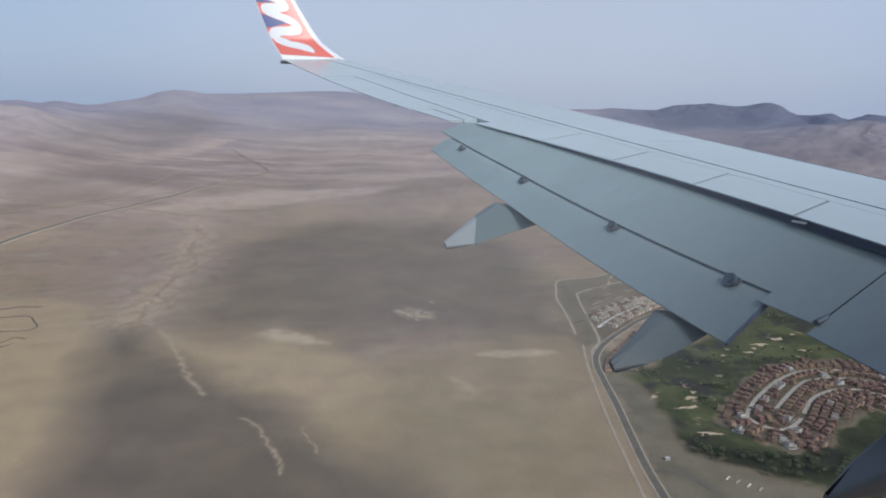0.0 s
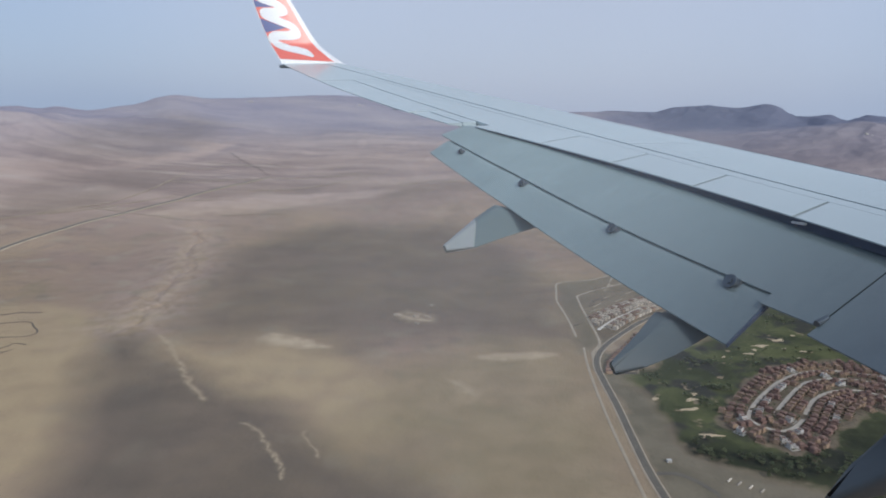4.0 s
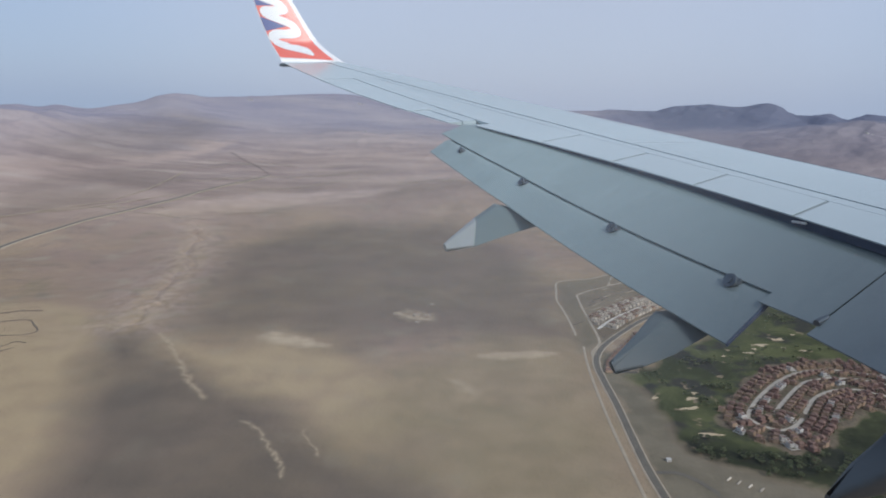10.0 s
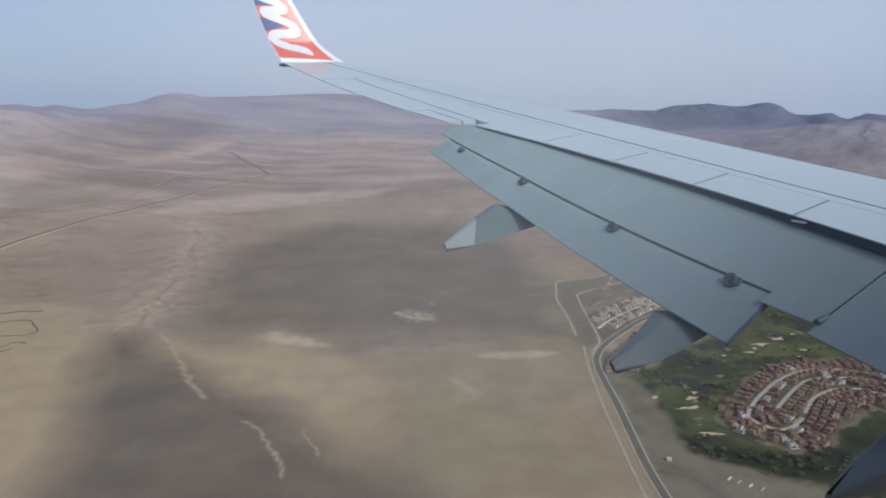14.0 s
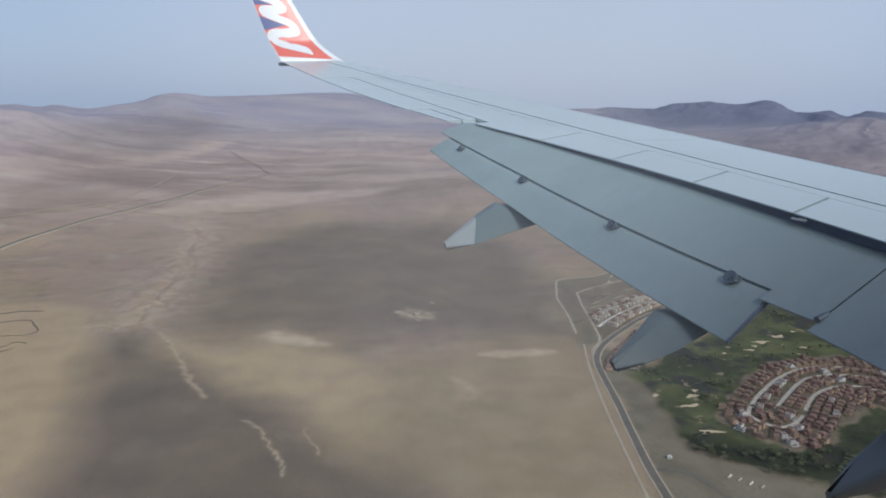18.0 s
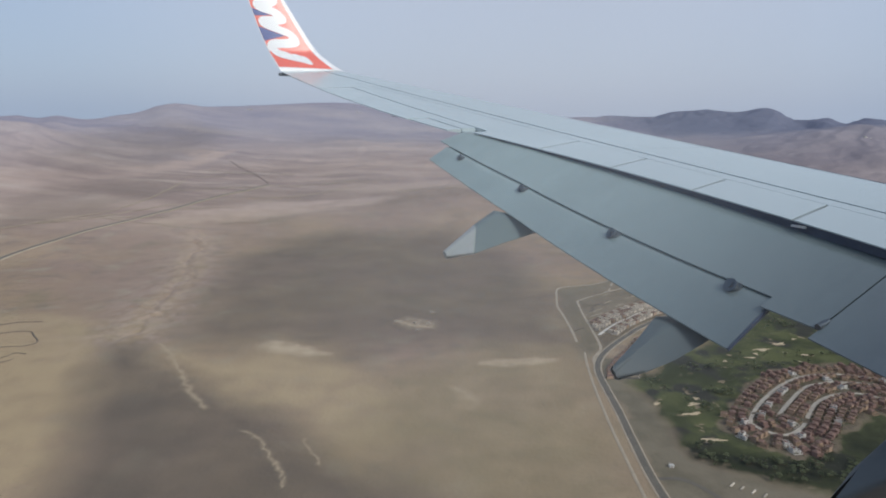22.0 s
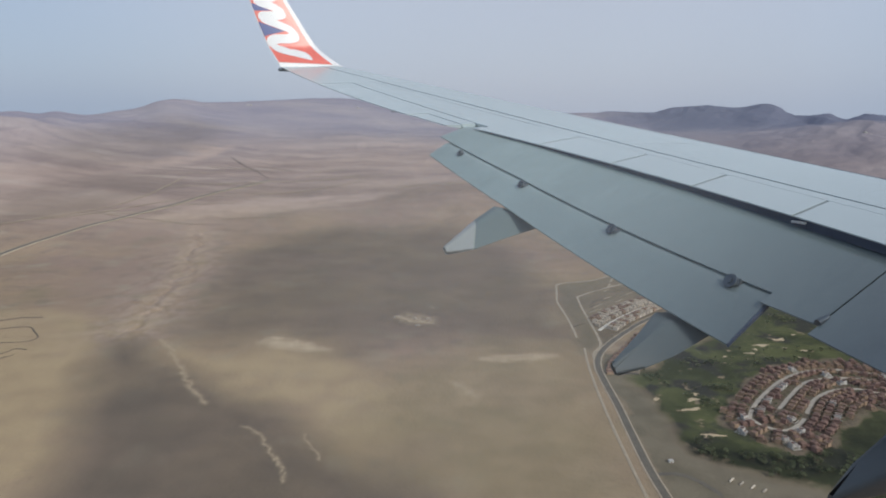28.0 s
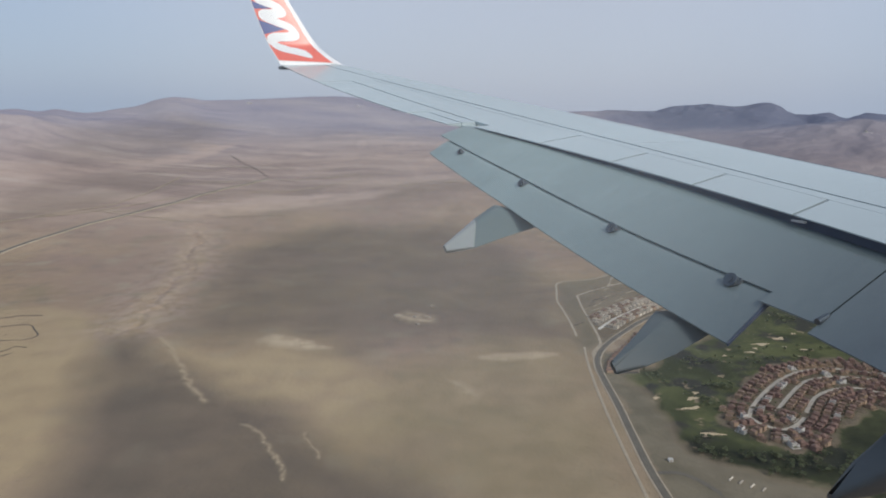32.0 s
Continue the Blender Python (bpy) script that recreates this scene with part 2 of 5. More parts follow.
part("flap_end_slit", grid_slab(end_face, lambda u, v: end_face(u, v) - Vector((0, 0, 0.055 - 0.03 * v)), 1, 6), COVE_DARK, wing, "dark slit at the inner end of the aft flap")
# wall of the flap cove behind the spoilers, its recess shade painted near-black
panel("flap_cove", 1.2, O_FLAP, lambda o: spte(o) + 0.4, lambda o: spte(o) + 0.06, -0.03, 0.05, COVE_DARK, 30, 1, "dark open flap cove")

def kink_seal(u, v):
    o = O_KINK - 0.06 + 0.12 * u
    f = 7.2 - 1.22 * v
    return W(o, f, main_dz(o, f) - 0.03)


part("kink_seal", grid_slab(kink_seal, lambda u, v: kink_seal(u, v) - Vector((0, 0, 0.03)), 1, 8), COVE_DARK, wing, "dark seal between flap panels")
bm = bmesh.new()
bmesh.ops.create_cone(bm, cap_ends=True, segments=12, radius1=0.035, radius2=0.028, depth=0.16, matrix=Matrix.Rotation(radians(75), 4, "Y"))
knob = smooth(part("flap_link", bm, STEEL, wing, "dark steel flap link"))
knob.location = W(O_KINK, 5.98, main_dz(O_KINK, 5.98) + 0.02)
# added near-black filler, the shade in the slot between the flap segments
def slot_top(u, v):
    o = 4.62 + 5.34 * u
    f = main_te(o) + 0.30 - 0.22 * v
    return W(o, f, main_dz(o, f) - 0.03)


part("slot_shade", grid_slab(slot_top, lambda u, v: slot_top(u, v) - Vector((0, 0, 0.2)), 16, 1), COVE_DARK, wing, "dark slot between flap segments")

bm = bmesh.new()
bmesh.ops.create_cube(bm, size=1, matrix=Matrix.Diagonal((0.04, 0.10, 0.025, 1)))
bmesh.ops.create_cone(bm, cap_ends=True, segments=10, radius1=0.015, radius2=0.015, depth=0.10, matrix=Matrix.Translation((-0.01, 0.08, 0)) @ Matrix.Rotation(radians(90), 4, "X"))
bmesh.ops.bevel(bm, geom=bm.edges[:], offset=0.006, segments=2, affect="EDGES")
link = part("spoiler_actuator", bm, BRIGHT_METAL, wing, "bright metal actuator end in the cove")
link.location = W(5.0, spte(5.0) - 0.02, -0.04)

# small roller brackets through the slot between the flap segments
for o, s in ((9.60, 0.050), (8.25, 0.060), (6.60, 0.070), (4.98, 0.080)):
    bm = bmesh.new()
    bmesh.ops.create_cone(bm, cap_ends=True, segments=18, radius1=s, radius2=s * 0.85, depth=s * 1.4, matrix=Matrix.Rotation(radians(90), 4, "Y"))
    bmesh.ops.create_cube(bm, size=s, matrix=Matrix.Translation((s * 0.9, 0, s * 0.2)) @ Matrix.Diagonal((1.6, 1.9, 1.1, 1)))
    r = smooth(part("roller_bracket", bm, STEEL, wing, "dark steel roller bracket"))
    bm = bmesh.new()
    bmesh.ops.create_cone(bm, cap_ends=True, segments=14, radius1=s * 0.45, radius2=s * 0.4, depth=s * 0.3, matrix=Matrix.Translation((-s * 0.8, 0, 0)) @ Matrix.Rotation(radians(90), 4, "Y"))
    part("hub", bm, STEEL, r)
    r.location = W(o, main_te(o) - 0.05, aft_dz(o, main_te(o) - 0.05) + 0.01)
    r.rotation_euler = (0, radians(30), 0)


# flap track fairings: canoe-shaped, drooped behind the flap's edge
def fairing(sections, name="flap_track_fairing", paint=FAIRING_GREY, parent=wing, label=""):
    """sections, front to tail: four corners each, inner top, outer top, outer bottom, inner bottom, as (f, o, z)."""
    bm = bmesh.new()
    rings = []
    for sec in sections:
        rings.append([bm.verts.new(Vector(p)) for p in sec])
    for a, b in zip(rings, rings[1:]):
        for k in range(4):
            bm.faces.new((a[k], a[(k + 1) % 4], b[(k + 1) % 4], b[k]))
    bm.faces.new(rings[0])
    bm.faces.new(rings[-1][::-1])
    long_edges = [e for e in bm.edges if not any(e.verts[0] in r and e.verts[1] in r for r in rings)]
    bmesh.ops.bevel(bm, geom=long_edges, offset=0.05, segments=4, profile=0.5, affect="EDGES")
    return smooth(part(name, bm, paint, parent, label), 30)


CANOE = [((6.6, 8.05, -1.22), (6.6, 8.15, -1.22), (6.6, 8.1, -1.42), (6.6, 7.88, -1.42)),
         ((5.10, 8.08, -1.42), (5.10, 8.26, -1.40), (5.08, 8.2, -1.62), (5.08, 7.73, -1.60)),
         ((4.67, 8.14, -1.35), (4.70, 8.32, -1.31), (4.60, 8.2, -1.72), (4.55, 7.73, -1.71)),
         ((4.31, 8.10, -1.51), (4.33, 8.26, -1.50), (4.20, 8.15, -1.81), (4.10, 7.76, -1.83)),
         ((3.76, 7.96, -1.79), (3.76, 8.06, -1.80), (3.80, 8.04, -1.90), (3.80, 7.98, -1.90))]
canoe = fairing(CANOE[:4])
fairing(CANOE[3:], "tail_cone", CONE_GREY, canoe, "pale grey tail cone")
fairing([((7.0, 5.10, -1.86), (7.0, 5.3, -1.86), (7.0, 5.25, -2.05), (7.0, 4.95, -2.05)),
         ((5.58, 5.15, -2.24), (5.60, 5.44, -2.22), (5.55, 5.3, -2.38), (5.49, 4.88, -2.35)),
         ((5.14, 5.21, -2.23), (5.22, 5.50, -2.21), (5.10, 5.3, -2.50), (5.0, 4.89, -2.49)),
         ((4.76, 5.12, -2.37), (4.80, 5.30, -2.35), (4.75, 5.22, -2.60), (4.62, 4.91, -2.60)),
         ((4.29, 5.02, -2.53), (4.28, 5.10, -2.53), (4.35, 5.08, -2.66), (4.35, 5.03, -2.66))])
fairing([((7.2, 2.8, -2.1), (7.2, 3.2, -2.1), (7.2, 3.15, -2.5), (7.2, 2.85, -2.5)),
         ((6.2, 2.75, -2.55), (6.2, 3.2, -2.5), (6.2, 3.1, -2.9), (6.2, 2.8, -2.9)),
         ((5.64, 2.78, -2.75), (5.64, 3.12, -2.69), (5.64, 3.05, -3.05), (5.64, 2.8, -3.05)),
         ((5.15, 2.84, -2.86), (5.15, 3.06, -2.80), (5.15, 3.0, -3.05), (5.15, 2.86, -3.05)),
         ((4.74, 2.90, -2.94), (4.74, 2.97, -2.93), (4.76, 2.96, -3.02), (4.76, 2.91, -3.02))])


# winglet: blended root, canted blade swept aft
def winglet_rail(h):
    """Leading and trailing edge at height h above the tip: (o, f_front, f_back, z)."""
    bend = min(1.0, h / 0.45)
    o = 15.70 + 0.20 * bend * bend * (1.5 - 0.5 * bend) + 0.2 * h
    front = 4.80 - 0.36 * (1 - (1 - min(1, h / 0.9)) ** 3) - 0.57 * h if h > 0 else 4.80
    back = 3.24 - 0.46 * h + 0.07 * h * h
    return o, front, back, 1.05 + h


def blade(h0, h1, a, b, side, lift, thick=None):
    """A patch of the blade between heights and chord shares; side -1 is the face turned to the fuselage."""
    def at(u, v, off):
        h = h0 + (h1 - h0) * u
        o, ff, fb, z = winglet_rail(h)
        v = a + (b - a) * v
        t = 0.075 * math.sqrt(max(0.0, v)) * (1 - v) * 2.2 * (1 - 0.2 * h)
        return Vector((ff + (fb - ff) * v, o + side * (t * 0.5 + off), z))
    return at


def blade_at(h, v, off):
    return blade(h, h + 1, 0, 1, -1, 0)(0, v, off)


bm = bmesh.new()
nh, nvv = 22, 12
ringset = []
for i in range(nh + 1):
    h = 2.45 * i / nh
    fn_in, fn_out = blade(h, h + 1, 0, 1, -1, 0), blade(h, h + 1, 0, 1, 1, 0)
    ring = [bm.verts.new(fn_in(0, j / nvv, 0)) for j in range(nvv + 1)] + [bm.verts.new(fn_out(0, 1 - j / nvv, 0.002)) for j in range(nvv + 1)]
    ringset.append(ring)
for a, b in zip(ringset, ringset[1:]):
    m = len(a)
    for k in range(m):
        bm.faces.new((a[k], a[(k + 1) % m], b[(k + 1) % m], b[k]))
bm.faces.new(ringset[0])
bm.faces.new(ringset[-1][::-1])
winglet = smooth(part("winglet", bm, TIP_WHITE, wing, "white blended winglet painted with red field and white swirl"), 60)


# fuselage: a tube with tapered ends and a row of cabin windows
def tube(f, inset=0.0):
    """Radius and axis height along the fuselage."""
    nose, tail = max(0.0, (f - 16.5) / 5.5), max(0.0, (-4.0 - f) / 14.0)
    r = 1.88 * math.sqrt(max(0.0, 1 - nose ** 2.2)) * (1 - 0.86 * tail ** 1.3)
    return max(0.05, r - inset), -0.22 + 1.1 * tail ** 1.3 - 0.5 * nose ** 2


stations = [-18 + 0.7 * k for k in range(20)]
x = -4.0
while x < 16.4:
    stations += [x - 0.13, x + 0.13]
    x += 0.51
stations += [16.7 + 0.53 * k for k in range(11)]
stations = sorted(set(round(v, 3) for v in stations))
# angles from straight outboard; one band of them holds the windows
angs = [-6.0, 8.0 + 6.7] + [14.7 + (354.0 - 14.7) * k / 26 for k in range(1, 26)]
bm = bmesh.new()
shell = []
for inset in (0.0, 0.035):
    ringset = []
    for f in stations:
        r, zc = tube(f, inset)
        ringset.append([bm.verts.new((f, -1.815 + r * math.cos(radians(a)), zc + r * math.sin(radians(a)))) for a in angs])
    shell.append(ringset)
n = len(angs)
for i in range(len(stations) - 1):
    mid_f = (stations[i] + stations[i + 1]) / 2
    wide = stations[i + 1] - stations[i]
    for k in range(n):
        glass_bay = k == 0 and abs(wide - 0.26) < 0.004 and -4.2 < mid_f < 16.4
        for q, ringset in enumerate(shell):
            a, b = ringset[i], ringset[i + 1]
            if not glass_bay:
                bm.faces.new((a[k], a[(k + 1) % n], b[(k + 1) % n], b[k]))
        if glass_bay:
            o_, i_ = shell
            for p, q in (((i, 0), (i + 1, 0)), ((i + 1, 0), (i + 1, 1)), ((i + 1, 1), (i, 1)), ((i, 1), (i, 0))):
                bm.faces.new((o_[p[0]][p[1]], o_[q[0]][q[1]], i_[q[0]][q[1]], i_[p[0]][p[1]]))
fuselage = smooth(part("fuselage", bm, TIP_WHITE, wing, "white fuselage with a row of cabin windows"), 40)

# acrylic pane in the window by the seat, a milky patch added as haze
def pane_material():
    m = bpy.data.materials.new("hazed_acrylic")
    m.use_nodes = True
    n, l = m.node_tree.nodes, m.node_tree.links
    n.remove(n["Principled BSDF"])
    tc, veil_noise, spread = n.new("ShaderNodeTexCoord"), n.new("ShaderNodeTexNoise"), n.new("ShaderNodeMapRange")
    veil_noise.inputs["Scale"].default_value, veil_noise.inputs["Detail"].default_value = 45.0, 3.0
    l.new(tc.outputs["Object"], veil_noise.inputs["Vector"])
    # veil densest in front of the flaps, added to lift their brightness
    away = n.new("ShaderNodeVectorMath")
    away.operation = "DISTANCE"
    away.inputs[1].default_value = (0.032, 0.05, -0.006)
    wave = n.new("ShaderNodeVectorMath")
    wave.operation = "MULTIPLY_ADD"
    wave.inputs[1].default_value, wave.inputs[2].default_value = (0.03, 0.03, 0.03), (-0.015, -0.015, -0.015)
    l.new(veil_noise.outputs["Color"], wave.inputs[0])
    veil_place = n.new("ShaderNodeVectorMath")
    l.new(tc.outputs["Object"], veil_place.inputs[0])
    l.new(wave.outputs[0], veil_place.inputs[1])
    l.new(veil_place.outputs[0], away.inputs[0])
    spread.interpolation_type = "SMOOTHSTEP"
    spread.inputs["From Min"].default_value, spread.inputs["From Max"].default_value = 0.0, 0.048
    spread.inputs["To Min"].default_value, spread.inputs["To Max"].default_value = 0.10, 0.006
    l.new(away.outputs["Value"], spread.inputs["Value"])
    clear, dull, both_ = n.new("ShaderNodeBsdfTransparent"), n.new("ShaderNodeBsdfTranslucent"), n.new("ShaderNodeMixShader")
    clear.inputs["Color"].default_value, dull.inputs["Color"].default_value = (0.985, 0.992, 0.985, 1), (0.86, 0.9, 0.88, 1)
    l.new(spread.outputs[0], both_.inputs["Fac"])
    l.new(clear.outputs[0], both_.inputs[1])
    l.new(dull.outputs[0], both_.inputs[2])
    l.new(both_.outputs[0], n["Material Output"].inputs["Surface"])
    return m


bm = bmesh.new()
bmesh.ops.create_cube(bm, size=1, matrix=Matrix.Translation((0.08, 0.050, -0.08)) @ Matrix.Diagonal((0.255, 0.004, 0.66, 1)))
pane = part("window_pane", bm, pane_material(), wing, "clear acrylic window pane with a milky haze patch")
pane.visible_shadow = False


def chord_of(h):
    _, a, b, _ = winglet_rail(h)
    return a - b


def decal(name, mat, fn, nu, nv, off, label=""):
    """A thin painted layer on the inner face: fn(u, v) gives (h, share of chord)."""
    fa = lambda u, v: blade_at(*fn(u, v), off)
    fb = lambda u, v: blade_at(*fn(u, v), off - 0.004)
    return smooth(part(name, grid_slab(fa, fb, nu, nv), mat, winglet, label), 60)


decal("red_field", TIP_RED, lambda u, v: (0.09 + 0.02 * v + (2.38 - 0.09 - 0.02 * v) * u, (0.13 - 0.03 * u) + (0.985 - 0.13 + 0.03 * u) * v), 24, 10, 0.006, "red painted field")
for h0, h1, hm, vm in ((0.70, 1.02, 0.83, 0.50), (1.26, 1.43, 1.28, 0.58), (1.64, 1.92, 1.74, 0.20)):
    decal("blue_wedge", TIP_BLUE, lambda u, v: (hm + ((h0 + (h1 - h0) * u) - hm) * v, vm + (0.985 - vm) * v), 5, 6, 0.010, "dark blue painted wedge")
    

def ribbon(name, mat, path, half, off, label=""):
    """A painted stroke along a smooth path in (h, share of chord)."""
    pts = []
    n = len(path)
    for i in range(n - 1):
        p0, p1, p2, p3 = path[max(0, i - 1)], path[i], path[i + 1], path[min(n - 1, i + 2)]
        for k in range(8):
            t = k / 8
            pts.append(tuple(0.5 * (2 * b + (c - a) * t + (2 * a - 5 * b + 4 * c - d) * t * t + (3 * b - a - 3 * c + d) * t ** 3) for a, b, c, d in zip(p0, p1, p2, p3)))
    pts.append(path[-1])
    bm = bmesh.new()
    prev = None
    for i, (h, v) in enumerate(pts):
        a, b = pts[max(0, i - 1)], pts[min(len(pts) - 1, i + 1)]
        c = chord_of(h)
        dx, dy = (b[1] - a[1]) * c, b[0] - a[0]
        ln = math.hypot(dx, dy) or 1
        end = min(1.0, 0.5 + 0.25 * min(i, len(pts) - 1 - i))
        ox, oy = -dy / ln * half * end / c, dx / ln * half * end
        ring = []
        for s in (-1, 1):
            for o in (off, off - 0.004):
                ring.append(bm.verts.new(blade_at(max(0.02, h + s * oy), min(0.99, max(0.03, v + s * ox)), o)))
        if prev:
            for k, m in ((0, 2), (2, 3), (3, 1), (1, 0)):
                bm.faces.new((prev[k], prev[m], ring[m], ring[k]))
        prev = ring
    return part(name, bm, mat, winglet, label)


ribbon("white_swirl", TIP_WHITE, [(0.25, 0.35), (0.33, 0.55), (0.42, 0.82), (0.55, 0.90), (0.64, 0.78), (0.66, 0.52), (0.72, 0.35), (0.86, 0.35), (0.96, 0.54), (1.08, 0.82), (1.15, 0.80), (1.17, 0.55), (1.22, 0.37), (1.34, 0.42),
                                  (1.47, 0.80), (1.55, 0.72), (1.58, 0.45), (1.66, 0.34), (1.80, 0.45), (1.98, 0.80), (2.10, 0.45), (2.25, 0.6)], 0.098, 0.014, "white painted swirl")
# tip light at the trailing corner, static wick on the aileron
bm = bmesh.new()
bmesh.ops.create_cube(bm, size=1, matrix=Matrix.Translation((3.30, 15.66, 0.985)) @ Matrix.Diagonal((0.26, 0.10, 0.07, 1)))
bmesh.ops.bevel(bm, geom=bm.edges[:], offset=0.02, segments=2, affect="EDGES")
part("tip_light", bm, STEEL, wing, "dark tip light housing")
for o in (11.4,):
    bm = bmesh.new()
    bmesh.ops.create_cone(bm, cap_ends=True, segments=8, radius1=0.010, radius2=0.005, depth=0.12, matrix=Matrix.Rotation(radians(90), 4, "Y"))
    w_ = part("static_wick", bm, STEEL, wing)
    w_.location = W(o, ail_te(o) - 0.04, -0.01)

# ---- the land ----
SC = EYE / 300.0  # plan lengths below are in units of 1/300 of the height of flight, from the spot under the eye


def lattice(ix, iy, seed):
    h = (ix.astype(np.int64) * 374761393 + iy.astype(np.int64) * 668265263 + seed * 982451653) & 0xFFFFFFFF
    h = ((h ^ (h >> 13)) * 1274126177) & 0xFFFFFFFF
    return ((h ^ (h >> 16)) & 0xFFFF) / 65535.0


def vnoise(x, y, seed=0):
    ix, iy = np.floor(x), np.floor(y)
    fx, fy = x - ix, y - iy
    fx, fy = fx * fx * (3 - 2 * fx), fy * fy * (3 - 2 * fy)
    a, b = lattice(ix, iy, seed), lattice(ix + 1, iy, seed)
    c, d = lattice(ix, iy + 1, seed), lattice(ix + 1, iy + 1, seed)
    return (a * (1 - fx) + b * fx) * (1 - fy) + (c * (1 - fx) + d * fx) * fy


def fbm(x, y, octaves=5, seed=0, gain=0.5):
    s, amp, tot = 0.0, 1.0, 0.0
    for k in range(octaves):
        s = s + amp * vnoise(x, y, seed + k * 17)
        tot += amp
        x, y, amp = x * 2.03 + 5.1, y * 2.03 + 9.7, amp * gain
    return s / tot


def seg_dist(x, y, pts):
    d = np.full(np.shape(x), 1e9)
    for (ax, ay), (bx, by) in zip(pts, pts[1:]):
        ux, uy = bx - ax, by - ay
        t = np.clip(((x - ax) * ux + (y - ay) * uy) / (ux * ux + uy * uy + 1e-9), 0, 1)
        d = np.minimum(d, np.hypot(x - ax - t * ux, y - ay - t * uy))
    return d


def inside(x, y, pts):
    r = np.zeros(np.shape(x), bool)
    n = len(pts)
    for i in range(n):
        (ax, ay), (bx, by) = pts[i], pts[(i + 1) % n]
        cond = ((ay > y) != (by > y)) & (x < (bx - ax) * (y - ay) / ((by - ay) or 1e-9) + ax)
        r ^= cond
    return r


def region(x, y, pts, soft):
    """1 well inside the outline, 0 well outside, over a soft edge."""
    d = seg_dist(x, y, pts + pts[:1])
    return np.clip(0.5 + np.where(inside(x, y, pts), d, -d) / (2 * soft), 0, 1)


def sstep(a, b, x):
    t = np.clip((x - a) / (b - a), 0, 1)
    return t * t * (3 - 2 * t)


SEA = [(-3927, 278), (-1716, 372), (-1424, 410), (-1398, 453), (-1347, 468), (-1293, 443), (-1256, 407), (-1207, 372), (-1148, 391), (-1105, 383), (-1016, 363), (-920, 306),
       (-874, 147), (-991, -3789), (-4096, -3656)]
GULLY = [(-596, 1551), (-553, 1459), (-527, 1331), (-484, 1231), (-471, 1137), (-464, 1063), (-441, 958), (-431, 904), (-439, 848)]
WADI = [(-1261, 1279), (-1091, 1140), (-993, 992), (-981, 894), (-1027, 777), (-1076, 689), (-1134, 577), (-1196, 491), (-1230, 435)]
# bearing from north in degrees, height of the far ridge
RIDGE_BEARING = (-34.7, -33.4, -32.4, -31.5, -29.9, -29.0, -27.7, -26.2, -24.2, -22.8, -20.9, -19.6, -15.7, -11.6, -8.8, 5.6, 10.3, 12.6, 17.1, 18.9, 21.4, 23.9, 25.1, 25.9, 26.8, 28.3, 29.6, 31.1, 32.1, 33.8)
RIDGE_HEIGHT = (270, 275, 283, 263, 282, 265, 265, 283, 294, 332, 334, 320, 326, 338, 341, 278, 264, 270, 264, 281, 293, 275, 296, 304, 275, 239, 259, 245, 256, 242)
ROAD = [(-485, 414), (-529, 521), (-581, 607), (-630, 688), (-685, 805), (-769, 940), (-850, 1060), (-890, 1190), (-898, 1298), (-884, 1370), (-863, 1439), (-839, 1514), (-805, 1579), (-769, 1654), (-731, 1740),
        (-692, 1842), (-640, 1929), (-591, 1992), (-552, 2076)]
VROAD = [(178, 340), (177, 421), (176, 463), (175, 504), (177, 562), (180, 628), (181, 690), (183, 728), (190, 758), (205, 790), (230, 827), (257, 862), (278, 888), (315, 925), (353, 956), (392, 989),
         (433, 1020), (483, 1051), (532, 1077), (580, 1100)]
INNER = [(214, 858), (245, 900), (274, 931), (305, 962), (343, 990), (385, 1027), (427, 1058), (481, 1105), (535, 1140), (571, 1158)]
UPPER = [(217, 1022), (258, 1062), (292, 1086), (335, 1121), (363, 1149), (410, 1183), (475, 1216), (530, 1239)]
OUTER = [(178, 829), (180, 867), (181, 931), (180, 991), (188, 1047), (196, 1092), (213, 1109), (260, 1123), (296, 1150), (352, 1199)]
NSTREET = [(183, 728), (187, 770), (204, 805), (209, 871), (212, 958), (217, 1022)]
SERVICE = [(160, 440), (161, 500), (163, 580), (167, 660), (173, 735), (180, 790)]
EDGE = 3580.0


def ridge(az):
    """Height of the far ridge at a bearing in radians, rounded off."""
    a = np.degrees(az)
    return sum(np.interp(a + k * 0.3, RIDGE_BEARING, RIDGE_HEIGHT) for k in (-2, -1, 0, 1, 2)) / 5


def bed(x, y):
    """1 on the graded beds of the roads."""
    d = np.minimum(seg_dist(x, y, ROAD), np.minimum(seg_dist(x, y, VROAD), seg_dist(x, y, INNER)))
    for line in (UPPER, OUTER, NSTREET, SERVICE):
        d = np.minimum(d, seg_dist(x, y, line) * 1.3)
    return np.exp(-(d / 16) ** 4)


